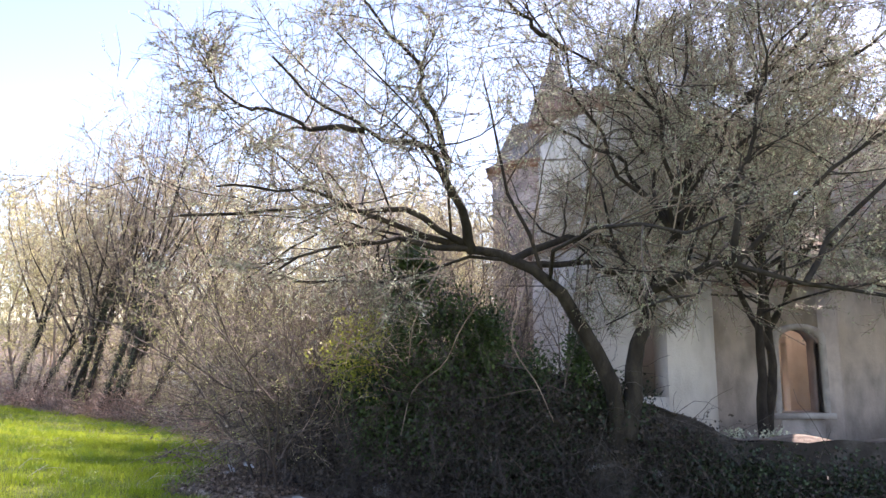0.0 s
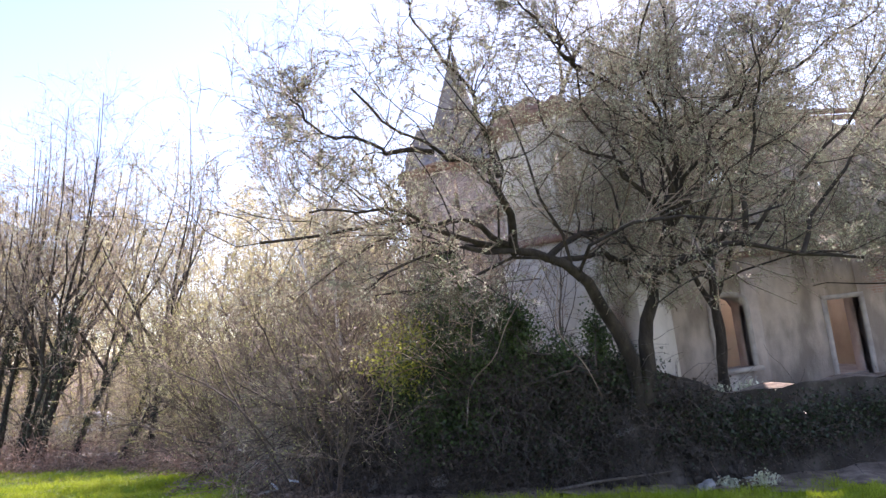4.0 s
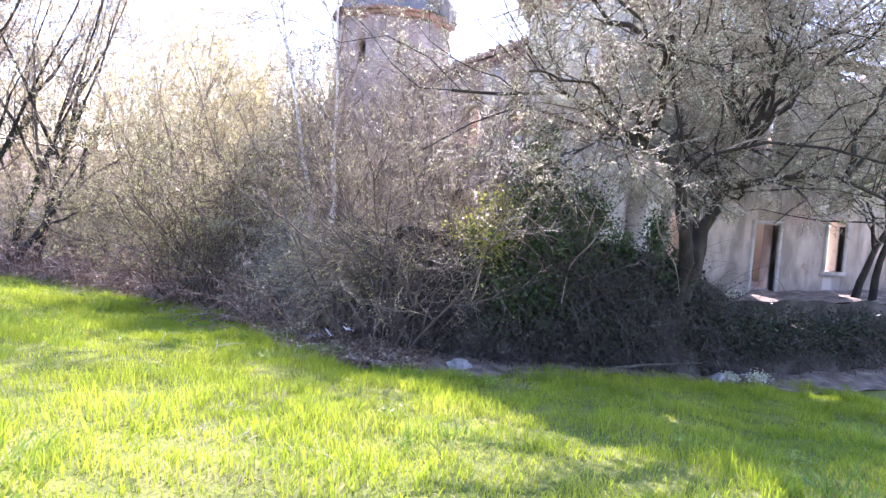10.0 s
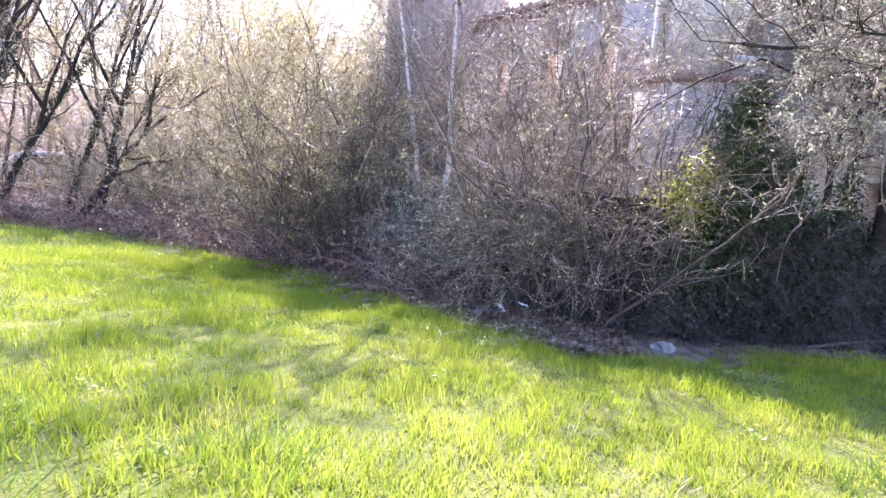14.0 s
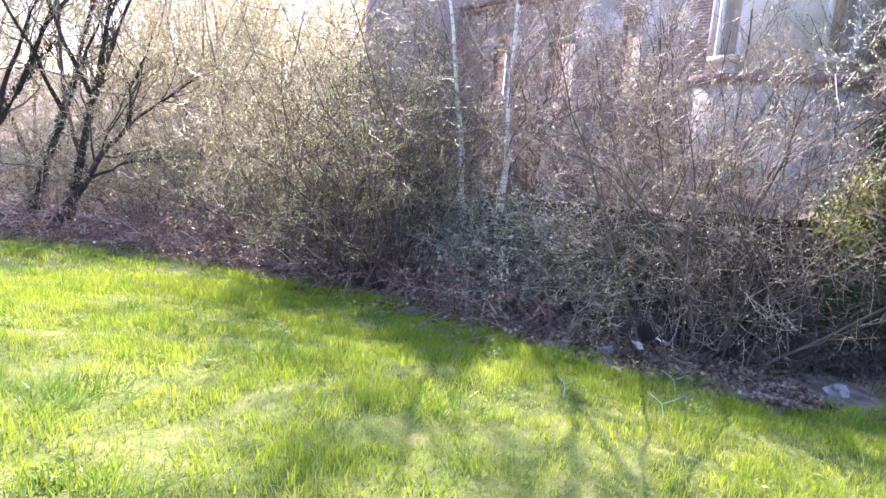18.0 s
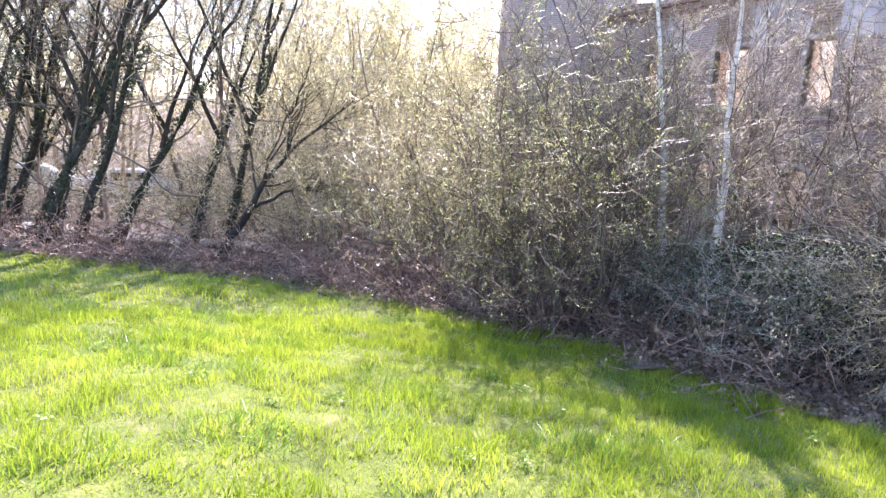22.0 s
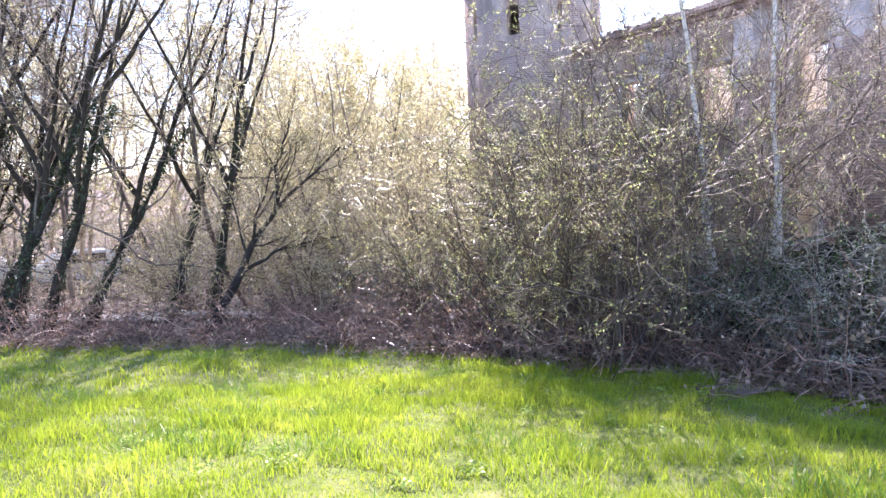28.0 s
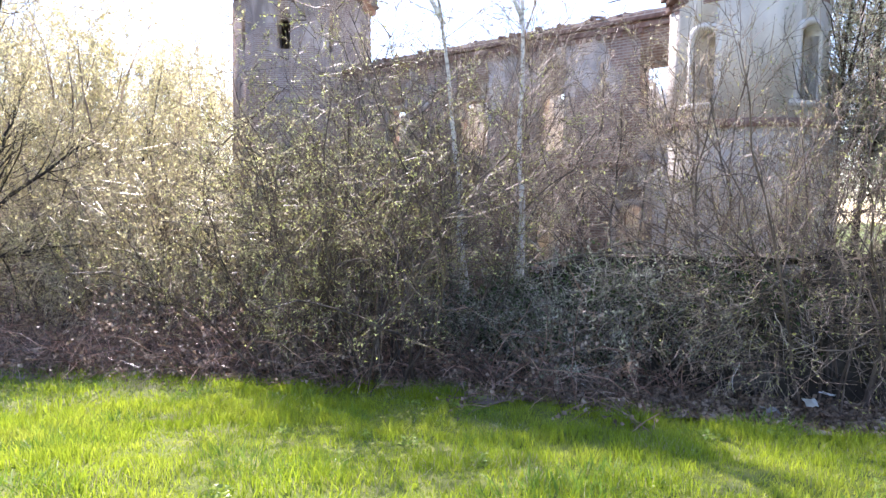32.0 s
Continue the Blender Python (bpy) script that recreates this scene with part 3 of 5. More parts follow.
pierced("string_course", round_wall(LOW + 0.08), (LOW + 0.08) * 2 * math.pi, lambda u: LEDGE + 0.12, LEDGE - 0.05, 0.34, [], M_OLDBRICK, castle, step=0.2, label="brick ledge round the tower")
pierced("parapet", round_wall(TR + 0.03), TR * 2 * math.pi, lambda u: tower_top(u) + 0.03, TTOP - 0.5, 0.3, [], M_OLDBRICK, castle, step=0.12, label="bare brick rim of the tower")
# bricks loose on the rim and bared under its edge
gg = random.Random(29)
for k in range(84):
    a = gg.uniform(2.3, 5.4)
    d = new("brick", loose)
    d.parent = castle
    if k < 45:
        d.location = (TX + (TR - gg.uniform(0.0, 0.2)) * math.cos(a), TY + (TR - 0.1) * math.sin(a), tower_top(a * TR) + 0.06)
        d.rotation_euler = (gg.uniform(-0.2, 0.2), gg.uniform(-0.2, 0.2), gg.uniform(0, 3.1))
        d.scale = (gg.uniform(0.8, 1.3), gg.uniform(0.9, 1.5), gg.uniform(0.9, 1.5))
    else:
        row = int(gg.random() ** 1.6 * 3)
        d.location = (TX + (TR - 0.045) * math.cos(a), TY + (TR - 0.045) * math.sin(a), TTOP - 0.54 - 0.085 * row)
        d.rotation_euler = (0, 0, a + math.pi / 2)
        d.scale = (gg.uniform(0.8, 1.9), 1, 1)
# broken corbel of brick at the tower's shoulder
for k in range(34):
    g = random.Random(k)
    tier = k // 5
    a, out = 2.2 + g.uniform(-0.12, 0.42), TR - 0.12 + 0.07 * tier * (tier < 5) + g.uniform(-0.08, 0.08)
    part("broken_masonry", box((g.uniform(0.2, 0.34), g.uniform(0.2, 0.42), g.uniform(0.10, 0.16)), (TX + out * math.cos(a), TY + out * math.sin(a), TTOP - 0.55 + tier * 0.13), (g.uniform(-8, 8), g.uniform(-8, 8), math.degrees(a) + g.uniform(-15, 15)), 0.02), M_OLDBRICK, castle)
for p0, p1, rad in (((13.5, 10.9, 6.5), (13.0, 12.6, 6.35), 0.03), ((13.6, 10.9, 6.4), (13.3, 12.2, 6.25), 0.025), ((14.3, 10.2, 6.75), (14.0, 7.4, 7.35), 0.06), ((14.2, 9.2, 6.85), (13.9, 8.5, 7.55), 0.05), ((14.8, 9.8, 6.6), (14.6, 8.0, 6.8), 0.05)):
    v, f = tubes([(np.array([[p0, [(p0[i] + p1[i]) / 2 + 0.02 for i in range(3)], p1]], float), np.array([[rad, rad * 0.9, rad * 0.6]]))], 5)
    mesh("roof_beam", v, f, M_BEAM, castle)

# far stair turret with its bare spire
QX, QY, QR = 15.35, 26.9, 2.75
def facet(radius, turn=0.25):
    def place(u, z, d):
        side, n = 2 * radius * math.sin(math.pi / 8), 8
        k, f = int(u // side), (u % side) / side
        a, b = turn + k * math.pi / 4, turn + (k + 1) * math.pi / 4
        s = (radius - d) 
        return (QX + s * (math.cos(a) * (1 - f) + math.cos(b) * f), QY + s * (math.sin(a) * (1 - f) + math.sin(b) * f), z)
    return place


qside = 2 * QR * math.sin(math.pi / 8)
pierced("wall", facet(QR), qside * 8 - 1e-3, lambda u: 9.1, -2.0, 0.5, [(qside * 4.5, 7.0, 0.5, 1.1, 0.22), (qside * 3.5, 7.1, 0.3, 0.9, 0.1), (qside * 5.4, 7.0, 0.2, 1.0, 0.0)], M_BRICK, castle, step=qside / 4, label="eight-sided turret wall of brick and grey render")
for z, out, tall in ((9.0, 0.12, 0.2), (9.2, 0.26, 0.16), (9.36, 0.38, 0.10)):
    pierced("eave", facet(QR + out), 2 * (QR + out) * math.sin(math.pi / 8) * 8 - 1e-3, lambda u, z=z, t=tall: z + t, z, 0.8, [], M_OLDBRICK, castle, step=2.0)
def spire_mesh(r0, z0, r1, z1, turn=0.25):
    lean = lambda z: 0.75 * min(1.0, (z - 9.4) / 2.0)
    v = [(QX + 0.6 * lean(z) + r * math.cos(turn + k * math.pi / 4), QY - 0.8 * lean(z) + r * math.sin(turn + k * math.pi / 4), z) for r, z in ((r0, z0), (r1, z1)) for k in range(8)]
    return v, [(k, (k + 1) % 8, (k + 1) % 8 + 8, k + 8) for k in range(8)]


v, f = spire_mesh(QR + 0.36, 9.46, 1.75, 10.3)
tagged(mesh("roof", v, f, M_SLATE, castle), "steep weathered slate spire with bare ribs at the tip")
v, f = spire_mesh(1.75, 10.3, 0.3, 14.9)
mesh("roof", v, f, M_SLATE, castle)
for k in range(8):
    a = 0.25 + k * math.pi / 4
    v, f = tubes([(np.array([[(QX + 0.45 + 0.3 * math.cos(a), QY - 0.6 + 0.3 * math.sin(a), 14.7), (QX + 0.45 + 0.17 * math.cos(a), QY - 0.6 + 0.17 * math.sin(a), 15.5), (QX + 0.45 + 0.05 * math.cos(a), QY - 0.6 + 0.05 * math.sin(a), 16.2 - 0.07 * k)]]), np.array([[0.05, 0.04, 0.025]]))], 4)
    mesh("roof_rib", v, f, M_BEAM, castle)
# dormers standing on the eaves
for a, out, wide, low, tall in ((2.5, 1.7, 1.35, 1.2, 3.0), (5.63, 2.05, 1.7, 0.9, 1.9), (4.3, 2.0, 1.2, 0.6, 1.2)):
    bm = bmesh.new()
    base = [bm.verts.new((x * wide / 2 - (0.8 if x < 0 else 0), y * wide / 2, z)) for z in (0, low) for x, y in ((-1, -1), (1, -1), (1, 1), (-1, 1))]
    tip = [bm.verts.new((-0.7, 0, tall)), bm.verts.new((0.12, 0, tall))]
    bm.faces.new(base[:4])
    for k in range(4):
        bm.faces.new((base[k], base[(k + 1) % 4], base[(k + 1) % 4 + 4], base[k + 4]))
    bm.faces.new((base[4], base[5], tip[1], tip[0]))
    bm.faces.new((base[6], base[7], tip[0], tip[1]))
    bm.faces.new((base[5], base[6], tip[1]))
    bm.faces.new((base[7], base[4], tip[0]))
    bmesh.ops.transform(bm, verts=bm.verts, matrix=pose(QX + out * math.cos(a), QY + out * math.sin(a), 9.25, 0, 0, math.degrees(a)))
    part("dormer", bm, M_SLATE, castle)
# ruined chimney stack behind the tower
part("chimney", box((0.7, 0.6, 5.4), (24.5, 10.9, 4.2), bevel=0.03), M_BRICK, castle, "ruined brick chimney stack")

# ---- terrace and its retaining wall ----
TERR = np.array([(8.6, 15.5), (8.1, 13.0), (7.8, 9.5), (7.9, 6.2), (8.8, 5.1), (11.0, 4.9), (12.7, 4.8), (14.5, 5.0), (20.0, 5.0), (31.0, 4.6)], float)
SPAN = np.concatenate([[0], np.cumsum(np.linalg.norm(np.diff(TERR, axis=0), axis=1))])
TOPS = np.array([-1.6, -0.75, 0.62, 0.85, 0.95, 0.95, 0.5, -0.2, -0.35, -0.4])     # the crest at the corners of the wall
def along_terrace(u, z, d):
    seg = np.linalg.norm(np.diff(TERR, axis=0), axis=1)
    acc = np.concatenate([[0], np.cumsum(seg)])
    k = min(max(int(np.searchsorted(acc, u) - 1), 0), len(seg) - 1)
    way = (TERR[k + 1] - TERR[k]) / seg[k]
    p = TERR[k] + way * (u - acc[k])
    out = np.array([way[1], -way[0]])
    bulge = 0.10 * noise.noise(Vector((u * 0.8, z * 1.1, 2))) + 0.05 * noise.noise(Vector((u * 3, z * 3, 5)))
    p = p - out * d + out * (bulge - 0.16 * (z - 0.3)) * (d == 0)
    return (float(p[0]), float(p[1]), z)


total = float(np.linalg.norm(np.diff(TERR, axis=0), axis=1).sum())
us, zs = np.arange(0, total, 0.25), np.linspace(0, 1, 13)
v = []
for u in us:
    high = float(np.interp(u, SPAN, TOPS)) + 0.12 * noise.noise(Vector((u * 1.3, 0, 3)))
    v += [along_terrace(u, -2.4 + (high + 2.4) * q, 0) for q in zs]
idx = np.arange(len(v)).reshape(len(us), len(zs))
retaining = tagged(mesh("wall_terrace", v, np.stack([idx[:-1, :-1], idx[1:, :-1], idx[1:, 1:], idx[:-1, 1:]], -1).reshape(-1, 4), M_RUBBLE, smooth=True), "low retaining wall of rubble under brambles, darkened for its shade", "wall", kind="structure")


def in_terrace(x, y):
    poly = np.vstack([TERR, [(31, 44), (14.8, 44), (13.5, 20)]])
    c = np.zeros(np.shape(x), bool)
    for (x0, y0), (x1, y1) in zip(poly, np.roll(poly, -1, axis=0)):
        c ^= ((y0 > y) != (y1 > y)) & (x < (x1 - x0) * (y - y0) / (y1 - y0 + 1e-12) + x0)
    return c


def terrace_z(x, y):
    """The bank's crest runs along the wall; behind it the ground drops to the castle's foot."""
    p = np.stack([np.asarray(x, float), np.asarray(y, float)], -1)
    a, d = TERR[:-1], np.diff(TERR, axis=0)
    t = np.clip(((p[..., None, :] - a) * d).sum(-1) / (d ** 2).sum(-1), 0, 1)
    gap = np.linalg.norm(p[..., None, :] - (a + t[..., None] * d), axis=-1)
    k = gap.argmin(-1)
    u = SPAN[k] + np.take_along_axis(t, k[..., None], -1)[..., 0] * (SPAN[k + 1] - SPAN[k])
    crest = np.interp(u, SPAN, TOPS) - 0.03
    fall = np.clip(1.5 - gap.min(-1) / 1.2, 0, 1)
    return np.minimum(TERRACE, crest) + (crest - np.minimum(TERRACE, crest)) * fall + 0.05 * np.sin(x * 4.1) * np.sin(y * 3.7)


gx, gy = np.meshgrid(np.arange(7.2, 31.01, 0.2), np.arange(4.6, 44.01, 0.2))
v = np.stack([gx, gy, terrace_z(gx, gy)], -1).reshape(-1, 3)
idx = np.arange(gx.size).reshape(gx.shape)
f = np.stack([idx[:-1, :-1], idx[:-1, 1:], idx[1:, 1:], idx[1:, :-1]], -1).reshape(-1, 4)
mid = v[f].mean(1)
f = f[in_terrace(mid[:, 0], mid[:, 1]) & ~((mid[:, 0] > 16.2) & (mid[:, 1] > 11))]
tagged(mesh("terrace", v, f, M_LITTER, smooth=True), "overgrown terrace of earth and dead leaves before the castle", "terrace", kind="structure")

# ---- trees and shrubs ----
def tree(name, label, at, trunks, radii, levels, leaf=None, bark=M_BARK, twig=M_TWIG, seed=1, group="", category="tree", crook=0.03, bough=None, lowest=None, plain=False):
    """A tree of given trunk lines, with side shoots level by level and leaves on the last ones."""
    g = np.random.default_rng(seed)
    top = thing(name, label, category, at, group)
    first = []
    for t, (r0, r1) in zip(trunks, radii):
        p = line(t, 16)
        for k in range(1, 15):
            f = (k / 3.0) + 7.3 * t[-1][0] + t[-1][2]
            p[0, k] += crook * min(k, 15 - k, 3) / 3 * np.array([math.sin(2.1 * f) + math.sin(4.7 * f + seed), math.sin(2.9 * f + 1) + math.sin(5.3 * f), 0.6 * math.sin(3.7 * f + seed)])
        first.append((p, taper(r0, r1, 16, 1.7)))
    wood, fine, last = list(first), [], None
    now = [(np.concatenate([b[0] for b in first]), np.concatenate([b[1] for b in first]))]
    for k, lv in enumerate(levels):
        p, r = offshoots(*now[-1], g=g, **lv)
        if lowest is not None:
            stay = p[:, :, 2].min(1) > lowest
            p, r = p[stay], r[stay]
        now.append((p, r))
        (wood if k == 0 else fine).append((p, r))
    for k, b in enumerate(first):
        v, f = tubes([b], 8)
        mesh("limb" if k else "trunk", v, f, bark, top, smooth=True)
    v, f = tubes(wood[len(first):], 5)
    tagged(mesh("branchwork", v, f, bough or bark, top, smooth=True), kind="stuff")
    v, f = tubes(fine, 3)
    tagged(mesh("twigwork", v, f, twig, top), kind="stuff")
    if leaf:
        mat, count, size = leaf
        pts = np.concatenate([sample(p, count // 2, 0.1, g) for p, r in now[-2:]]) + g.normal(0, 0.012, (count // 2 * 2, 3))
        v, f = flecks(pts, size, g, plain=plain)
        mesh("crown", v, f, mat, top)
    return top


def bush(name, label, at, stems, height, spread, levels, leaf=None, bark=M_TWIG, seed=1, category="shrub", lift=0.02, rad=0.018, foot=0.35, group="", wiggle=0.12, n=9):
    """Many stems fanning from one foot."""
    g = np.random.default_rng(seed)
    top = thing(name, label, category, at, group)
    a, q = g.uniform(0, 2 * np.pi, stems), g.uniform(0, 1, stems) ** 0.6
    start = np.stack([np.cos(a) * q * foot, np.sin(a) * q * foot, -0.1 + 0 * a], -1)
    way = np.stack([np.cos(a) * q * spread, np.sin(a) * q * spread, np.ones(stems)], -1)
    p, r = shoots(start, way, height * g.uniform(0.6, 1.1, stems), n, wiggle, lift, rad * g.uniform(0.5, 1.3, stems), 0.25, g)
    now = [(p, r)]
    for lv in levels:
        now.append(offshoots(*now[-1], g=g, **lv))
    for k in range(stems):
        v, f = tubes([(p[k:k + 1], r[k:k + 1])], 5)
        mesh("stem", v, f, M_STEM, top, smooth=True)
    v, f = tubes(now[1:2], 3)
    tagged(mesh("branchwork", v, f, M_STEM, top), kind="stuff")
    v, f = tubes(now[2:], 3)
    tagged(mesh("twigwork", v, f, bark, top), kind="stuff")
    if leaf:
        mat, count, size = leaf
        pts = np.concatenate([sample(p, count // 2, 0.1, g) for p, r in now[-2:]]) + g.normal(0, 0.012, (count // 2 * 2, 3))
        v, f = flecks(pts, size, g, plain=True)
        mesh("foliage", v, f, mat, top)
    return top


def at_ground(x, y, sink=0.05):
    return (x, y, float(ground_z(np.array(x), np.array(y))) - sink)


# the spreading fruit tree over the terrace corner
tree("spreading_fruit_tree", "old spreading fruit tree with low crooked limbs and young leaves", (12.6, 4.6, -0.1),
     [[(0.1, 0.1, -0.3), (0.0, -0.2, 0.5), (-0.35, -0.4, 1.25), (-0.9, -0.8, 1.95), (-1.5, -1.05, 2.35), (-2.05, -1.2, 2.45), (-2.6, -1.4, 2.6), (-3.5, -1.6, 2.92), (-4.4, -1.8, 2.8), (-5.4, -2.0, 2.72)],
      [(-2.0, -1.2, 2.42), (-2.15, -1.6, 2.75), (-2.3, -1.9, 3.35), (-2.75, -2.2, 3.5), (-3.25, -2.4, 3.6), (-3.7, -2.6, 3.85), (-4.2, -2.8, 4.3)],
      [(-1.9, -1.15, 2.42), (-2.6, -1.6, 2.47), (-3.2, -2.0, 2.42), (-3.75, -2.3, 2.25), (-4.25, -2.5, 1.98)],
      [(-1.9, -1.15, 2.42), (-2.75, -1.8, 2.78), (-3.45, -2.2, 2.78), (-4.1, -2.4, 2.96), (-4.8, -2.6, 2.92)],
      [(-2.3, -1.9, 3.35), (-2.5, -2.2, 4.0), (-2.8, -2.4, 4.5), (-3.2, -2.6, 5.0), (-3.45, -2.8, 5.5)],
      [(-3.25, -2.4, 3.6), (-3.85, -2.6, 3.6), (-4.45, -2.8, 3.76), (-4.9, -2.9, 4.16)],
      [(0.2, 0.0, 0.0), (0.3, -0.2, 0.9), (0.42, -0.3, 1.5), (0.55, -0.5, 1.9), (0.68, -1.1, 2.15), (0.76, -1.7, 2.16), (0.85, -2.3, 2.1), (1.55, -2.5, 1.9), (2.3, -2.6, 1.75)],
      [(0.45, -0.3, 1.6), (0.72, -0.4, 2.5), (0.95, -0.6, 3.0), (0.86, -0.8, 3.8), (0.25, -1.2, 4.5), (-0.85, -1.7, 4.9), (-1.5, -1.9, 5.6)],
      [(0.9, -0.6, 2.9), (1.0, -0.7, 3.8), (0.9, -0.9, 4.6), (0.95, -1.1, 5.6), (0.7, -1.3, 6.6)],
      [(0.85, -2.3, 2.1), (0.8, -2.4, 2.56), (0.92, -2.6, 3.2), (1.0, -2.8, 3.9), (0.95, -3.0, 4.8)],
      [(-1.5, -1.05, 2.3), (-0.95, -0.6, 2.6), (-0.35, -0.2, 2.78), (0.15, -0.2, 2.6), (0.42, -0.3, 2.0)],
      [(-1.35, -0.95, 2.25), (-0.6, -0.6, 2.34), (0.05, -0.4, 2.2), (0.4, -0.3, 1.75)],
      [(0.86, -0.8, 3.8), (1.6, -1.2, 4.5), (2.5, -1.5, 5.4), (3.1, -1.7, 6.4)],
      [(-0.85, -1.7, 4.9), (-1.5, -2.4, 5.0), (-2.2, -3.0, 5.5)],
      [(0.85, -2.2, 2.1), (1.6, -2.5, 2.9), (2.6, -2.6, 3.7), (3.5, -2.7, 5.0), (4.1, -2.6, 6.3)],
      [(1.5, -2.5, 1.9), (2.4, -2.3, 2.9), (3.8, -2.1, 4.1), (5.1, -1.9, 5.4), (5.9, -1.8, 6.4)],
      [(1.6, -1.2, 4.5), (2.8, -1.5, 4.9), (4.2, -1.7, 5.7), (5.2, -1.8, 6.9)]]
     + [[(0.85, -0.6, 2.7), (0.85 + 0.8 * math.cos(a), -0.7 + 0.6 * math.sin(a), 3.5 + 0.1 * k % 0.4), (0.85 + 1.7 * math.cos(a), -0.9 + 1.3 * math.sin(a), 4.3 + 0.5 * (k % 3)), (0.85 + 2.3 * math.cos(a + 0.2), -1.1 + 1.8 * math.sin(a + 0.2), 5.3 + 0.7 * (k % 3))] for k, a in enumerate(np.arange(8) * 0.785 + 0.3)],
     [(0.15, 0.018), (0.075, 0.014), (0.05, 0.012), (0.05, 0.012), (0.045, 0.012), (0.04, 0.012), (0.15, 0.02), (0.08, 0.012), (0.05, 0.012), (0.055, 0.012), (0.06, 0.03), (0.05, 0.03), (0.05, 0.014), (0.04, 0.012), (0.032, 0.01), (0.034, 0.01), (0.03, 0.01)] + [(0.045, 0.011)] * 8,
     [dict(per=16, lo=0.3, spread=1.2, ratio=0.42, n=6, lift=0.03, thin=0.4, wiggle=0.28), dict(per=9, lo=0.12, spread=1.0, ratio=0.5, n=5, lift=0.0, wiggle=0.22), dict(per=7, lo=0.1, spread=0.9, ratio=0.45, n=3, lift=0.0)],
     (M_PALELEAF, 150000, 0.016), M_SHADEBARK, M_BROWNTWIG, 21, crook=0.06, lowest=1.2, plain=True)
stick_lines = (((-1.6, -1.1, 2.2), (-2.1, -0.8, 1.5), (-2.35, -0.7, 1.0), (-2.75, -0.75, 0.66), (-2.9, -0.8, 0.1)), ((-1.3, -0.9, 2.0), (-1.5, -1.1, 1.3), (-1.2, -1.2, 0.75), (-1.0, -1.15, 0.3)), ((-2.3, -1.3, 2.4), (-2.7, -1.2, 1.6), (-2.8, -1.1, 1.0)))
for k, l in enumerate(stick_lines):
    v, f = tubes([(line(l, 14), taper(0.010, 0.005, 14))], 5)
    mesh("hanging_shoot", v, f, M_BROWNTWIG, bpy.data.objects["spreading_fruit_tree"], smooth=True)

# upright dark trunk by the wall
tree("upright_tree", "slim dark upright tree on the bank before the castle wall", (16.05, 7.4, -0.6),
     [[(0, 0, 0), (-0.05, -0.1, 1.5), (0.0, -0.2, 3.2), (0.15, -0.3, 5.2), (0.1, -0.3, 7.4)], [(0, -0.2, 3.1), (1.0, -0.5, 3.5), (2.6, -0.9, 3.3)], [(0, -0.15, 2.9), (-1.0, -0.6, 3.4), (-2.2, -1.2, 3.5)]],
     [(0.11, 0.035), (0.06, 0.02), (0.06, 0.02)],
     [dict(per=26, lo=0.3, spread=1.3, ratio=0.5, n=6, lift=0.02, thin=0.4), dict(per=12, lo=0.15, spread=1.0, ratio=0.5, n=5), dict(per=7, lo=0.1, spread=0.9, ratio=0.45, n=3)],
     (M_PALELEAF, 40000, 0.024), M_SHADEBARK, M_BROWNTWIG, 22, lowest=2.2, plain=True)
tree("leaning_thorn_tree", "ivy-grown thorn tree with crooked limbs", (21.9, 7.5, -0.9),
     [[(0, 0, 0), (0.35, -0.1, 1.2), (0.9, -0.3, 2.6), (1.2, -0.5, 4.6), (1.0, -0.6, 6.8)], [(0.9, -0.3, 2.4), (1.9, -0.4, 4.0), (2.6, -0.6, 5.8)], [(0.5, -0.1, 1.6), (-0.4, -0.4, 2.8), (-1.4, -0.6, 3.6)]],
     [(0.12, 0.03), (0.08, 0.02), (0.06, 0.02)],
     [dict(per=18, lo=0.25, spread=1.2, ratio=0.5, n=6, thin=0.45), dict(per=11, lo=0.15, spread=1.0, ratio=0.5, n=5), dict(per=7, lo=0.1, spread=0.9, ratio=0.45, n=3)],
     (M_PALELEAF, 44000, 0.026), M_SHADEBARK, M_BROWNTWIG, 23, lowest=1.6, plain=True)

# birches before the long wall
for k, (x, y, lean, tall) in enumerate(((8.45, 12.3, (-0.07, -0.01), 9.8), (8.3, 11.0, (0.0, 0.01), 10.4))):
    tree("birch_tree", "slender birch with white bark and bare drooping twigs", (x, y, TERRACE - 0.3),
         [[(0, 0, 0), (lean[0] * 4, lean[1] * 4, 1.6), (lean[0] * 8, lean[1] * 8, 3.2), (lean[0] * 15, lean[1] * 12, 6.0), (lean[0] * 22, lean[1] * 14 + 0.1, tall)], [(lean[0] * 14.5, lean[1] * 12, 5.8), (lean[0] * 16 - 0.3, 0.3, 7.0), (lean[0] * 19 - 0.5, 0.6, 9.0)]],
         [(0.11, 0.02), (0.05, 0.012)],
         [dict(per=34, lo=0.3, spread=0.9, ratio=0.26, n=6, lift=0.06, thin=0.26, wiggle=0.16), dict(per=10, lo=0.15, spread=0.9, ratio=0.5, n=5, lift=-0.04, wiggle=0.18, least=0.005), dict(per=5, lo=0.15, spread=0.6, ratio=0.5, n=5, lift=-0.08, wiggle=0.1, least=0.0045)],
         (M_LEAF, 1000, 0.016), M_BIRCH, M_BROWNTWIG, 31 + k, "birches before the castle", bough=M_TWIG)

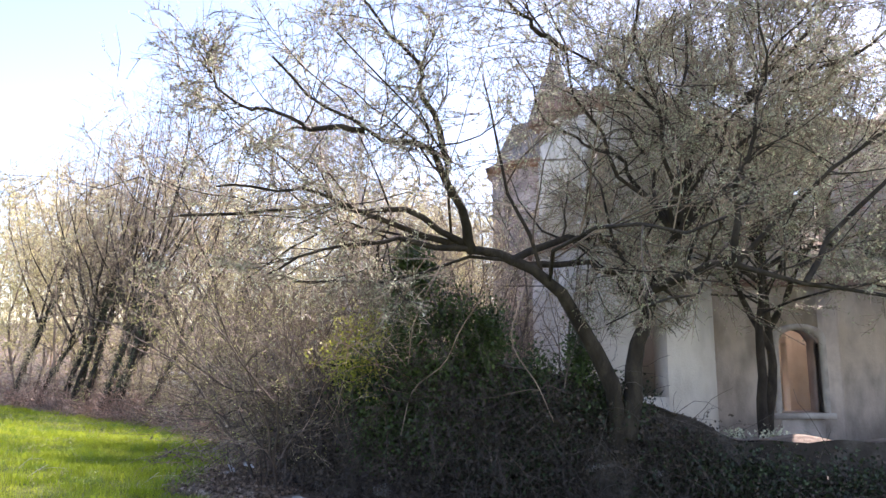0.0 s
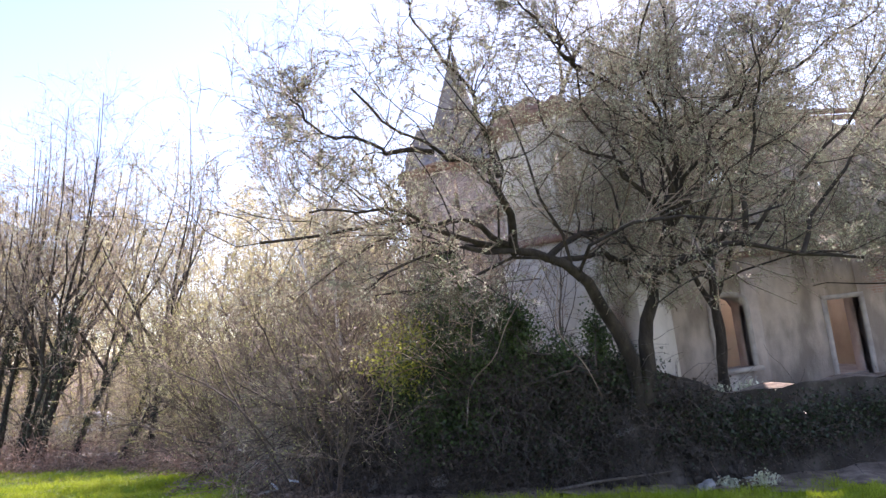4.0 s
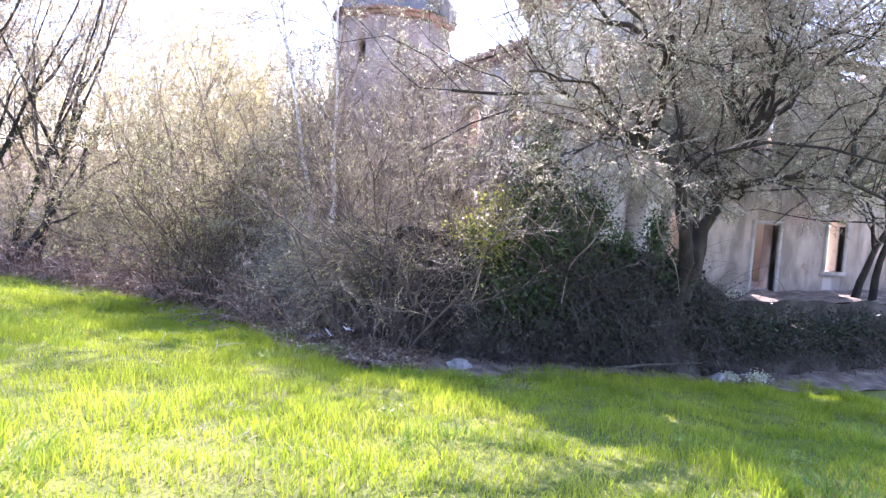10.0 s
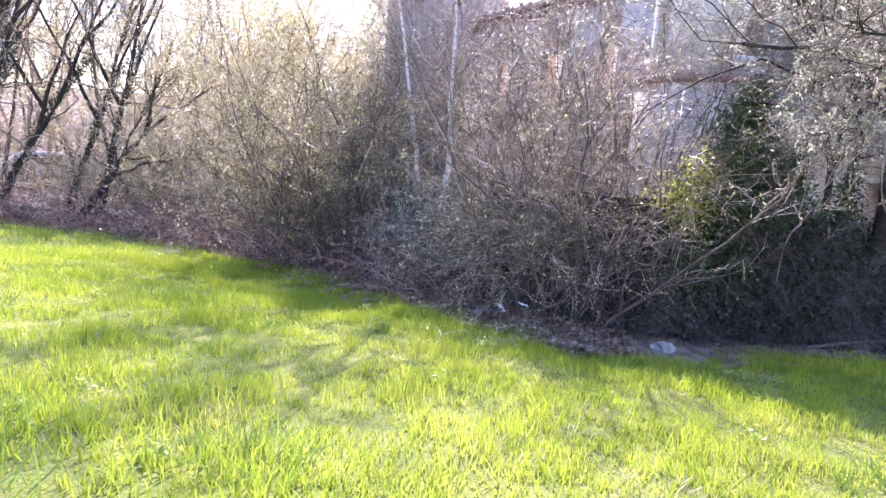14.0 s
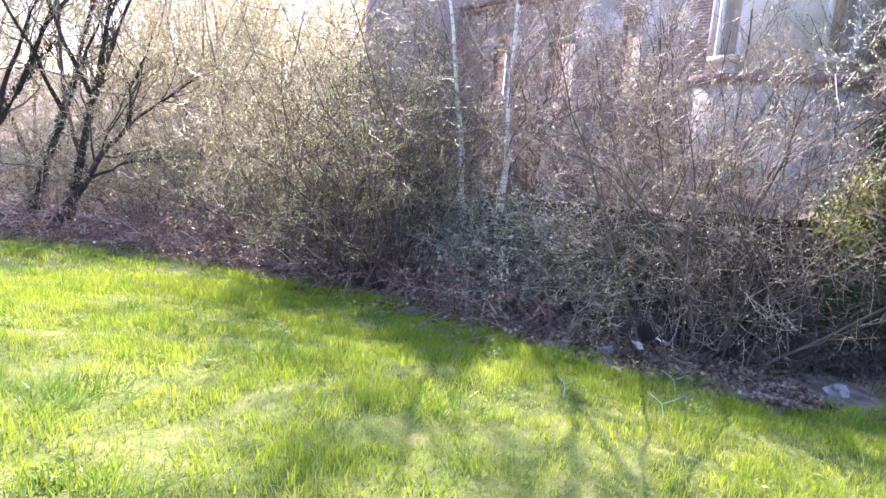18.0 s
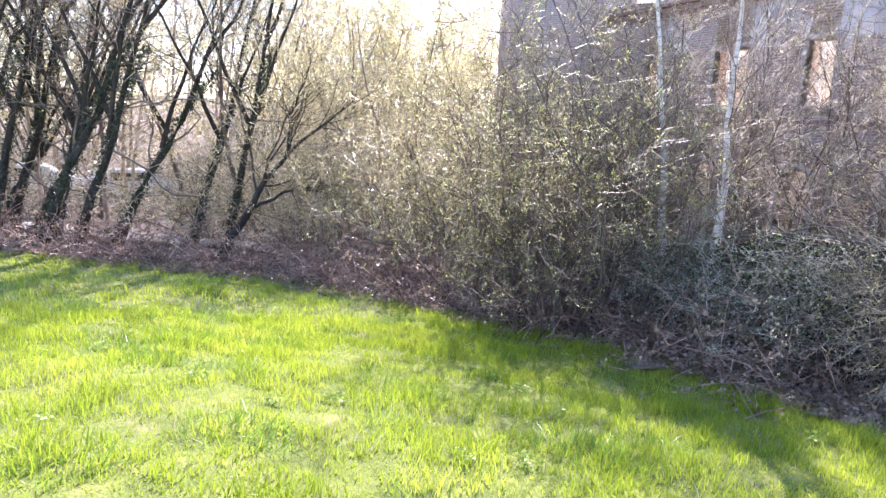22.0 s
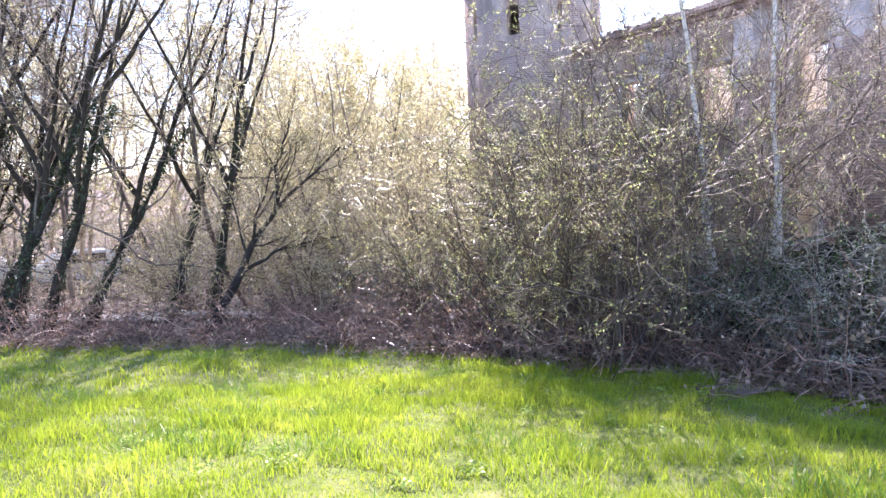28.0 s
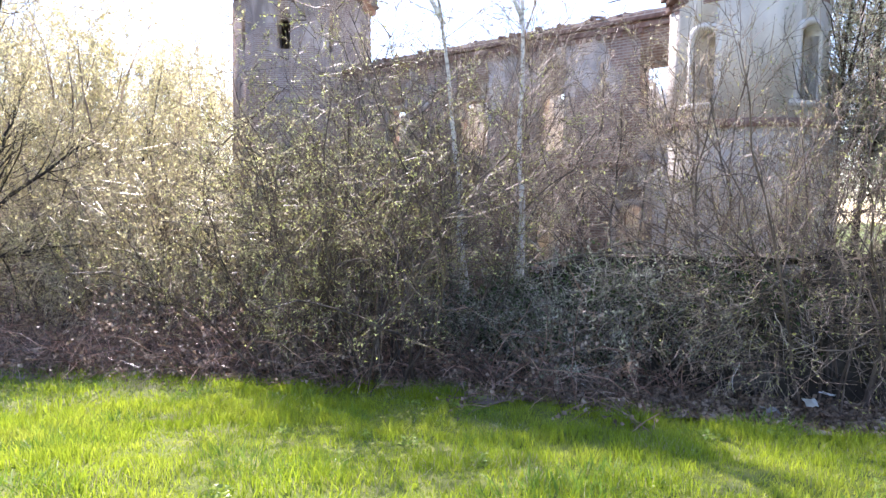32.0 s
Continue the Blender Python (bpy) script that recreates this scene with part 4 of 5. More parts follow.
# the big multi-stemmed shrub at the meadow's edge
for k, (x, y, stems, tall, wide, leaves) in enumerate(((5.95, 12.1, 42, 5.7, 0.37, 30000), (5.75, 13.6, 20, 4.7, 0.34, 11000))):
    bush("budding_shrub", "tall many-stemmed brown shrub in yellow-green bud at the meadow edge", at_ground(x, y), stems, tall, wide,
         [dict(per=8, lo=0.26, spread=1.1, ratio=0.36, n=6, lift=0.05, thin=0.6, wiggle=0.22), dict(per=6, lo=0.1, spread=1.2, ratio=0.45, n=4, lift=0.02, least=0.0058, wiggle=0.22), dict(per=2, lo=0.15, spread=0.9, ratio=0.5, n=3, least=0.005)],
         (M_LEAF, leaves, 0.016), M_REDTWIG, 41 + 300 * k, foot=0.9, rad=0.024, wiggle=0.2, group="budding shrubs at the meadow edge")
for k, (x, y, tall, wide) in enumerate(((3.4, 21.6, 4.6, 0.9), (4.9, 20.6, 5.0, 0.8), (5.9, 18.4, 4.6, 0.8), (1.2, 24.0, 4.4, 0.9), (6.6, 21.6, 5.6, 0.7))):
    bush("golden_shrub", "spreading shrub of pale arching twigs in golden bud", at_ground(x, y), 26, tall, wide,
         [dict(per=9, lo=0.08, spread=1.2, ratio=0.4, n=6, lift=-0.02, thin=0.5, least=0.008, wiggle=0.2), dict(per=6, lo=0.1, spread=1.1, ratio=0.5, n=4, lift=-0.02, least=0.007, wiggle=0.2)],
         (M_GOLDLEAF, 9000, 0.03), M_GOLDTWIG, 700 + k, foot=0.7, rad=0.016, lift=-0.05, group="golden shrubs under the wood")
for k, (x, y, tall, wide) in enumerate(((8.0, 16.4, 5.6, 0.5), (9.6, 19.2, 6.2, 0.5), (11.2, 22.0, 6.8, 0.45), (7.2, 18.8, 4.4, 0.6), (8.6, 22.6, 5.0, 0.55), (10.0, 16.6, 5.8, 0.5))):
    bush("tall_thicket", "tall brown thicket of bare stems before the far turret", at_ground(x, y), 26, tall, wide,
         [dict(per=9, lo=0.08, spread=1.1, ratio=0.34, n=5, lift=0.04, thin=0.5, least=0.009, wiggle=0.2), dict(per=4, lo=0.1, spread=1.1, ratio=0.5, n=4, lift=0.02, least=0.008, wiggle=0.2)],
         (M_GOLDLEAF, 11000, 0.034), M_TWIG, 141 + k, foot=1.2, rad=0.024, wiggle=0.18)


def overhang(name, label, at, stems, out, seed, leaf, bark=M_GREYTWIG, long=1.9, wide=1.2, rise=1.0):
    """A shrub rooted on the wall whose stems arch over and hang down towards the meadow."""
    g = np.random.default_rng(seed)
    top = thing(name, label, "shrub", at)
    side = np.array([-out[1], out[0]])
    s = g.uniform(-wide, wide, stems)
    start = np.concatenate([s[:, None] * side + g.normal(0, 0.25, (stems, 2)), g.uniform(-0.9, 0.1, (stems, 1))], 1)
    way = np.concatenate([np.array(out)[None] * g.uniform(0.2, 1.3, (stems, 1)) + g.normal(0, 0.55, (stems, 2)), g.uniform(0.0, 0.8, (stems, 1)) * rise], 1)
    p, r = shoots(start, way, long * g.uniform(0.4, 1.15, stems), 9, 0.2, -0.08, 0.011 * g.uniform(0.5, 1.3, stems), 0.3, g)
    a = offshoots(p, r, 7, 0.15, 1, 1.0, 0.36, 6, 0.2, -0.01, 0.6, g=g, least=0.0036)
    b = offshoots(*a, 4, 0.15, 1, 1.0, 0.45, 3, 0.2, 0.0, 0.7, g=g, least=0.0032)
    v, f = tubes([(p, r)], 3)
    tagged(mesh("branchwork", v, f, M_STEM, top), kind="stuff")
    v, f = tubes([a, b], 3)
    tagged(mesh("cane_tangle", v, f, bark, top), kind="stuff")
    pts = np.concatenate([sample(a[0], leaf[1] // 2, 0.1, g), sample(b[0], leaf[1] // 2, 0.1, g)])
    v, f = flecks(pts, leaf[2], g, plain=True)
    mesh("foliage", v, f, leaf[0], top)
    return top


overhang("overhanging_shrub", "tangled grey-twigged shrub hanging over the terrace wall", (7.8, 7.2, 0.2), 64, (-0.95, -0.1), 42, (M_LEAF, 3500, 0.014), M_TWIG)
overhang("overhanging_shrub", "silvery shrub with pale leaves arching down the wall", (7.7, 8.9, 0.1), 70, (-1.0, -0.1), 43, (M_PALELEAF, 7000, 0.02))
overhang("overhanging_shrub", "bramble-like shrub with grey-green leaves by the fallen log", (7.8, 10.6, -0.2), 60, (-1.0, 0.1), 44, (M_PALELEAF, 7000, 0.02))
overhang("overhanging_shrub", "thin-twigged thicket in front of the dark wall corner", (8.0, 5.9, 0.4), 56, (-0.95, -0.2), 45, (M_LEAF, 1400, 0.018), M_BROWNTWIG)
overhang("overhanging_shrub", "bare hanging twigs below the fruit tree", (10.6, 4.8, 0.5), 20, (-0.2, -1.0), 46, (M_SHADELEAF, 200, 0.018), M_SHADETWIG, long=1.8)
bush("thicket_shrub", "upright thicket of thin brown stems on the wall", (7.9, 6.0, -0.9), 34, 4.3, 0.5,
     [dict(per=9, lo=0.15, spread=0.9, ratio=0.36, n=6, lift=0.04, thin=0.6, wiggle=0.2), dict(per=6, lo=0.15, spread=1.0, ratio=0.5, n=4, least=0.004, wiggle=0.2), dict(per=2, lo=0.15, spread=0.9, ratio=0.5, n=3, least=0.0036)],
     (M_LEAF, 7000, 0.014), M_BROWNTWIG, 47, foot=0.9, wiggle=0.16)
bush("thicket_shrub", "loose bare thicket with pale thin twigs", at_ground(6.6, 15.6), 26, 2.2, 0.8,
     [dict(per=7, lo=0.15, spread=0.8, ratio=0.45, n=6, lift=0.03, thin=0.65), dict(per=4, lo=0.15, spread=0.8, ratio=0.5, n=5, least=0.005)],
     (M_LEAF, 3000, 0.018), M_TWIG, 48, foot=1.0)
bush("terrace_shrub", "bare upright shrub on the terrace before the tower", (11.4, 7.6, TERRACE), 14, 3.6, 0.5,
     [dict(per=8, lo=0.2, spread=0.8, ratio=0.4, n=6, lift=0.05), dict(per=5, lo=0.15, spread=0.8, ratio=0.5, n=5)],
     (M_DEADLEAF, 500, 0.015), M_BROWNTWIG, 45, foot=0.8)

# leaning trees and ivy-clad trunks on the left
tree("leaning_tree", "bare tree leaning far over with low spreading twigs", (0.75, 19.6, -1.7),
     [[(0, 0, 0), (0.6, 0.3, 1.0), (1.4, 0.6, 2.2), (2.4, 0.9, 3.2), (3.8, 1.2, 4.3)], [(1.9, 0.7, 2.8), (2.1, 0.9, 4.0), (2.6, 1.2, 5.2)], [(0.9, 0.4, 1.4), (2.0, 0.3, 1.9), (3.4, 0.2, 2.1)]],
     [(0.15, 0.03), (0.07, 0.02), (0.05, 0.02)],
     [dict(per=14, lo=0.3, spread=0.9, ratio=0.45, n=6, lift=0.05, thin=0.45), dict(per=8, lo=0.15, spread=0.8, ratio=0.5, n=5), dict(per=6, lo=0.1, spread=0.8, ratio=0.45, n=3)],
     (M_GOLDLEAF, 17000, 0.018), M_SHADEBARK, M_STEM, 51)
proto = []
for k, lean in enumerate((0.46, 0.62, 0.32)):
    g = np.random.default_rng(60 + k)
    t = tree("ivy_clad_tree", "tall leaning tree with ivy-clad dark trunk and bare twigs", (-40 - 4 * k, -40, -30),
             [[(0, 0, -0.4), (lean * 1.2, 0.05, 1.5), (lean * 3, 0.1, 3.6), (lean * 5, 0.2, 6.6), (lean * 7, 0.1, 9.4), (lean * 7.6, 0.3, 12.4)], [(lean * 2.2, 0.1, 2.8), (lean * 2 + 0.8, -0.3, 5.0), (lean * 3 + 1.3, -0.6, 7.6), (lean * 3 + 1.9, -0.6, 10.4)], [(lean * 2.5, 0.1, 3.2), (lean * 2 - 0.9, 0.2, 5.4), (lean - 1.6, 0.4, 7.8), (lean - 1.9, 0.5, 10.2)], [(lean * 4, 0.15, 5.2), (lean * 4 + 1.4, 0.9, 7.6), (lean * 4 + 2.2, 1.2, 10.4)]],
             [(0.15, 0.012), (0.075, 0.01), (0.075, 0.01), (0.065, 0.01)],
             [dict(per=18, lo=0.25, spread=1.0, ratio=0.28, n=7, lift=0.06, thin=0.34, wiggle=0.3), dict(per=5, lo=0.12, spread=1.0, ratio=0.5, n=5, lift=0.0, least=0.0075, wiggle=0.22), dict(per=2, lo=0.1, spread=0.9, ratio=0.5, n=3, least=0.007)],
             (M_GOLDLEAF, 1400, 0.026), M_SHADEBARK, M_BROWNTWIG, 61 + k, "ivy-clad trees by the meadow", bough=M_BARK, plain=True)
    ax = line([(0, 0, 0), (lean * 1.2, 0.05, 1.5), (lean * 3, 0.1, 3.6), (lean * 4.5, 0.15, 5.0)], 12)
    pts = sample(ax, 2400, 0.0, g) + g.normal(0, 0.085, (2400, 3))
    v, f = flecks(pts, 0.05, g, 1.2, plain=True)
    tagged(mesh("ivy", v, f, M_SHADEIVY, t), "green ivy round the trunk, its backlit shade put into the colour")
    proto.append(t)
SPOTS = [(0.3, 22.4, 0), (-1.7, 22.5, 1), (-3.1, 23.0, 2), (-2.5, 22.0, 0), (1.2, 21.8, 2), (-3.8, 23.7, 1), (-4.4, 25.0, 0), (-5.0, 25.9, 1), (-6.0, 25.3, 2), (-7.2, 26.6, 0), (-9.0, 27.5, 1), (-11.0, 29.0, 0), (-4.7, 23.6, 2), (-5.6, 24.4, 0), (-3.4, 22.5, 1)]
for k, (x, y, which) in enumerate(SPOTS):
    g = random.Random(900 + k)
    m = pose(x, y, float(ground_z(np.array(x), np.array(y))), 0, 0, g.uniform(-35, 35))
    if k < 3 and proto[which].location.z < -20:
        proto[which].matrix_basis = m
    else:
        c = copy_thing(proto[which], m)
        c.scale = (1, 1, g.uniform(0.85, 1.15))
if proto[2].location.z < -20:
    proto[2].matrix_basis = pose(-3.3, 23.6, float(ground_z(np.array(-3.3), np.array(23.6))))

# bramble strip along the meadow's edge
def bramble(name, label, at, size, stems, mat, seed, leaf=None, high=1.15, rad=0.010):
    """A heap of arching canes over an area."""
    g = np.random.default_rng(seed)
    top = thing(name, label, "bramble", at)
    start = np.stack([g.uniform(-size[0], size[0], stems), g.uniform(-size[1], size[1], stems), np.full(stems, -0.1)], -1)
    way = np.concatenate([g.normal(0, 0.7, (stems, 2)), np.ones((stems, 1))], 1)
    p, r = shoots(start, way, high * g.uniform(0.8, 2.0, stems), 7, 0.18, -0.22, rad, 0.4, g)
    q, w = offshoots(p, r, 2, 0.2, 1, 0.9, 0.4, 4, 0.2, -0.1, 0.6, g=g, least=0.006)
    v, f = tubes([(p, r), (q, w)], 3)
    tagged(mesh("cane_tangle", v, f, mat, top), kind="stuff")
    if leaf:
        lm, count, s = leaf
        v, f = flecks(sample(q, count, 0, g) + g.normal(0, 0.02, (count, 3)), s, g, 1.3)
        mesh("foliage", v, f, lm, top)
    return top


b1 = bramble("dry_bramble", "low tangle of dry reddish bramble canes and dead leaves", (0, 0, -30), (1.6, 1.0), 90, M_DRY, 71, (M_DEADLEAF, 1600, 0.045))
b2 = bramble("dry_bramble", "low tangle of dry grey-brown bramble canes", (0, 0, -30), (1.6, 1.0), 90, M_DRY, 72, (M_DEADLEAF, 1400, 0.045))
first = {0: b1, 1: b2}
pts, acc = [], 0.0
for (x0, y0), (x1, y1) in zip(EDGE[1:9], EDGE[2:10]):
    long = math.hypot(x1 - x0, y1 - y0)
    for s in np.arange(0, long, 2.2):
        nx, ny = -(y1 - y0) / long, (x1 - x0) / long
        for off in ((0.8, 2.4) if 13 < y0 < 19 else (0.8,)):
            pts.append((x0 + (x1 - x0) * s / long + nx * -off * -1, y0 + (y1 - y0) * s / long + ny * off, math.degrees(math.atan2(y1 - y0, x1 - x0))))
for k, (x, y, a) in enumerate(pts):
    m = pose(x, y, float(ground_z(np.array(x), np.array(y))) + 0.05, 0, 0, a + (180 if k % 3 == 0 else 0))
    if k in first:
        first[k].matrix_basis = m
    else:
        copy_thing(first[k % 2], m)

# ivy and evergreen brambles hanging over the terrace wall
def mound(name, label, centres, count, size, mat, seed, stems=300, category="ivy", cane=M_DRY):
    g = np.random.default_rng(seed)
    c = np.asarray(centres, float)
    at = c[:, :3].mean(0)
    top = thing(name, label, category, tuple(at))
    who = g.integers(0, len(c), count)
    d = np.clip(g.normal(0, 0.52, (count, 3)), -1.3, 1.3)
    pts = c[who, :3] + d * c[who, 3:6] - at
    v, f = flecks(pts, size, g, 1.2)
    mesh("foliage", v, f, mat, top)
    who = g.integers(0, len(c), stems)
    start = c[who, :3] + unit(g.normal(0, 1, (stems, 3))) * c[who, 3:6] * 0.6 - at
    p, r = shoots(start, unit(g.normal(0, 1, (stems, 3))), g.uniform(0.6, 1.6, stems), 7, 0.2, -0.15, 0.006, 0.4, g)
    v, f = tubes([(p, r)], 3)
    tagged(mesh("stem_tangle", v, f, cane, top), kind="stuff")
    return top


mound("ivy_mass", "dark ivy climbing in a column over the terrace corner", [(9.8, 4.6, 2.3, 0.24, 0.2, 0.3), (9.75, 4.75, 1.95, 0.4, 0.28, 0.4), (9.7, 4.8, 1.35, 0.5, 0.32, 0.5), (10.0, 4.8, 0.8, 0.65, 0.32, 0.5), (10.35, 4.8, 1.5, 0.42, 0.28, 0.45), (9.1, 4.95, 0.8, 0.4, 0.3, 0.5), (10.9, 4.75, 1.3, 0.3, 0.25, 0.4), (9.9, 4.7, -0.1, 0.7, 0.25, 0.45), (10.7, 4.95, 0.95, 0.35, 0.2, 0.4), (9.3, 5.0, 0.3, 0.5, 0.28, 0.5), (9.9, 4.9, 0.1, 0.6, 0.25, 0.4), (10.9, 4.85, 0.35, 0.5, 0.22, 0.4), (9.4, 5.0, -0.4, 0.5, 0.25, 0.4), (11.6, 4.9, 0.6, 0.3, 0.2, 0.45), (12.2, 4.7, 0.9, 0.2, 0.2, 0.5)], 26000, 0.04, M_IVY, 81, 420, cane=M_SHADETWIG)
# the sunny side of the ivy, brightened by colour
mound("ivy_mass", "ivy at the terrace corner, its sunlight put in as yellow-green", [(8.75, 4.8, 1.0, 0.4, 0.25, 0.4), (9.15, 4.65, 1.35, 0.35, 0.2, 0.35), (9.0, 4.7, 0.75, 0.35, 0.2, 0.3)], 1500, 0.036, M_SUNIVY, 82, 40)
# these brambles darken the bank face: shade painted in leaf and cane
mound("withered_bramble", "withered brambles over the bank, its shade put into their colour", [(9.6, 4.6, -0.7, 1.2, 0.3, 0.6), (10.8, 4.6, -0.8, 1.2, 0.3, 0.6), (12.0, 4.6, -0.7, 1.2, 0.35, 0.6), (13.5, 4.7, -0.85, 1.2, 0.35, 0.5), (15.6, 4.7, -1.0, 1.3, 0.35, 0.5), (18.0, 4.7, -1.1, 1.3, 0.35, 0.5), (8.4, 5.2, -0.5, 0.5, 0.4, 0.6), (10.6, 4.7, 0.2, 1.0, 0.28, 0.5), (12.0, 4.6, 0.1, 0.9, 0.28, 0.5), (13.4, 4.75, -0.3, 0.8, 0.28, 0.35)], 24000, 0.036, M_SHADELEAF, 83, 700, "bramble", M_SHADETWIG)
mound("bramble_mass", "dark leafy bramble mass along the top of the wall", [(7.7, 7.0, 0.3, 0.5, 1.0, 0.5), (7.5, 8.8, 0.1, 0.55, 1.0, 0.6), (7.4, 10.4, -0.2, 0.6, 0.9, 0.6), (7.7, 11.9, -0.6, 0.5, 0.8, 0.5), (7.2, 9.6, -0.7, 0.4, 1.2, 0.5)], 11000, 0.036, M_IVY, 84, 700, "bramble", M_GREYTWIG)
# bank ivy in the darkened leaf colour that carries its shade
mound("ivy_mass", "ivy spread over the bank, its shade put into the dark colour", [(13.4, 4.75, -0.6, 0.9, 0.25, 0.5), (14.6, 4.75, -0.8, 0.9, 0.25, 0.45), (16.0, 4.75, -0.9, 1.0, 0.25, 0.45), (17.6, 4.75, -0.95, 1.0, 0.25, 0.45), (19.4, 4.75, -1.0, 1.1, 0.25, 0.45), (11.8, 4.7, 0.1, 0.7, 0.25, 0.5), (12.6, 4.65, 0.3, 0.5, 0.25, 0.35), (11.2, 4.7, -0.6, 0.9, 0.25, 0.5)], 20000, 0.04, M_SHADEIVY, 85, 300, cane=M_SHADETWIG)
# sunlit ivy patches, made as pale clumps with the sunbeam in their colour
for x, y, s, seed in ((14.85, 5.8, 0.2, 1), (15.5, 5.85, 0.26, 2), (13.8, 4.3, 0.18, 3), (14.35, 4.15, 0.22, 4)):
    z = -0.3 if seed < 3 else -1.5
    mound("sunlit_clump", "leafy clump on the wall, its sunlight put into the pale colour", [(x, y, z, s, s * 0.7, s * 0.6)], 220, 0.04, M_SUNCLUMP, 90 + seed, 2, "flowers")

# far woodland; the hill's skyline over the meadow's upper end, by bearing and rise in degrees
SKYLINE = ([40, 58, 61, 67, 74, 81, 95, 125], [10, 11, 12, 14.5, 17, 19.5, 20, 17])


def woodland(name, label, spots, mat, leaf, seed, high, many=2000, fleck=0.05):
    g = np.random.default_rng(seed)
    n = len(spots)
    base = np.asarray(spots, float)
    far = np.hypot(base[:, 0] + 1.6, base[:, 1] - 4.1)
    way = np.degrees(np.arctan2(base[:, 1] - 4.1, base[:, 0] + 1.6))
    if high is None:
        high = np.clip(1.4 + far * np.tan(np.radians(np.interp(way, *SKYLINE))) - base[:, 2], 3.5, 16)
    p, r = shoots(base, np.concatenate([g.normal(0, 0.22, (n, 2)), np.ones((n, 1))], 1), high * g.uniform(0.75, 1.0, n), 8, 0.11, 0.03, 0.085, 0.12, g)
    a = offshoots(p, r, 16, 0.06, 1, 1.1, 0.36, 5, 0.2, 0.05, 0.3, g=g)
    b = offshoots(*a, 6, 0.15, 1, 1.0, 0.5, 3, 0.2, 0.04, 0.6, g=g, least=0.01)
    v, f = tubes([(p, r)], 4)
    top = mesh(name, v, f, M_BROWNTWIG)
    tagged(top, label, "woodland", kind="stuff")
    v, f = tubes([a, b], 3)
    tagged(mesh("twigwork", v, f, mat, top), kind="stuff")
    count = n * many
    v, f = flecks(sample(b[0], count, 0, g) + g.normal(0, 0.06, (count, 3)), fleck, g, 1.5, plain=True)
    mesh("crown", v, f, leaf, top)
    return top


g = np.random.default_rng(5)
spots = []
while len(spots) < 105:
    x, y = g.uniform(-34, 20), g.uniform(21, 62)
    if edge_side(x, y) > 3.0 and x < -2.6 + (y - 4) * 0.56 and (len(spots) > 40 or y < 36) and all((x - q[0]) ** 2 + (y - q[1]) ** 2 > 5 for q in spots):
        spots.append((x, y, float(ground_z(np.array(x), np.array(y))) + float(hillside(y))))
for k in range(40):
    a, d = radians(g.uniform(62, 76)), g.uniform(26, 54)
    spots.append((-1.6 + d * math.cos(a), 4 + d * math.sin(a), -1.9 + float(hillside(4 + d * math.sin(a)))))
for k in range(46):
    x, y = g.uniform(-26, 9), g.uniform(38, 62)
    spots.append((x, y, float(ground_z(np.array(x), np.array(y))) + float(hillside(y))))
for k in range(24):
    a, d = radians(g.uniform(54, 66)), g.uniform(35, 55)
    spots.append((-1.6 + d * math.cos(a), 4 + d * math.sin(a), -1.9 + float(hillside(4 + d * math.sin(a)))))
near = [s for s in spots if math.hypot(s[0] + 1, s[1] - 5) < 26]
far = [s for s in spots if s not in near]
woodland("woodland", "edge of the wood in fine golden bud", near, M_GOLDTWIG, M_GOLDLEAF, 6, None, 2400, 0.04)
woodland("woodland", "hillside wood in golden bud", far, M_GOLDTWIG, M_GOLDLEAF, 8, None, 2600, 0.07)
spots = [(g.uniform(24, 60), g.uniform(-30, 9), -2.0) for k in range(24)]
woodland("woodland", "bare wood beyond the castle", spots, M_TWIG, M_LEAF, 7, 9, 700, 0.08)

# saplings on the terrace
for k, (x, y, tall) in enumerate(((10.4, 9.3, 4.6), (11.6, 10.2, 5.2), (9.6, 15.4, 5.0), (11.0, 13.0, 5.6), (10.0, 17.5, 5.5), (12.4, 7.0, 4.6), (9.3, 9.9, 4.2), (9.9, 8.4, 4.8), (10.8, 11.4, 5.4), (9.5, 11.7, 4.6), (12.2, 12.0, 5.0), (9.0, 8.0, 4.0), (11.8, 8.6, 5.2), (9.4, 7.0, 3.6), (11.0, 7.2, 3.8), (9.9, 7.8, 4.2), (9.2, 13.4, 5.4), (9.0, 14.6, 5.8), (8.8, 16.0, 6.0), (10.2, 12.4, 5.8))):
    gg = random.Random(k)
    tree("sapling", "thin bare sapling on the overgrown terrace", (x, y, TERRACE - 0.1),
         [[(0, 0, 0), (gg.uniform(-0.2, 0.2), 0.1, tall * 0.35), (gg.uniform(-0.5, 0.5), gg.uniform(-0.3, 0.3), tall * 0.7), (gg.uniform(-0.8, 0.8), gg.uniform(-0.4, 0.4), tall)]], [(0.045, 0.012)],
         [dict(per=19, lo=0.12, spread=0.95, ratio=0.36, n=6, lift=0.06, thin=0.5), dict(per=6, lo=0.15, spread=0.9, ratio=0.5, n=5, least=0.0055), dict(per=4, lo=0.1, spread=0.8, ratio=0.5, n=3, least=0.005)],
         (M_GOLDLEAF, 900, 0.016), M_BARK, M_TWIG, 130 + k, "saplings before the castle")

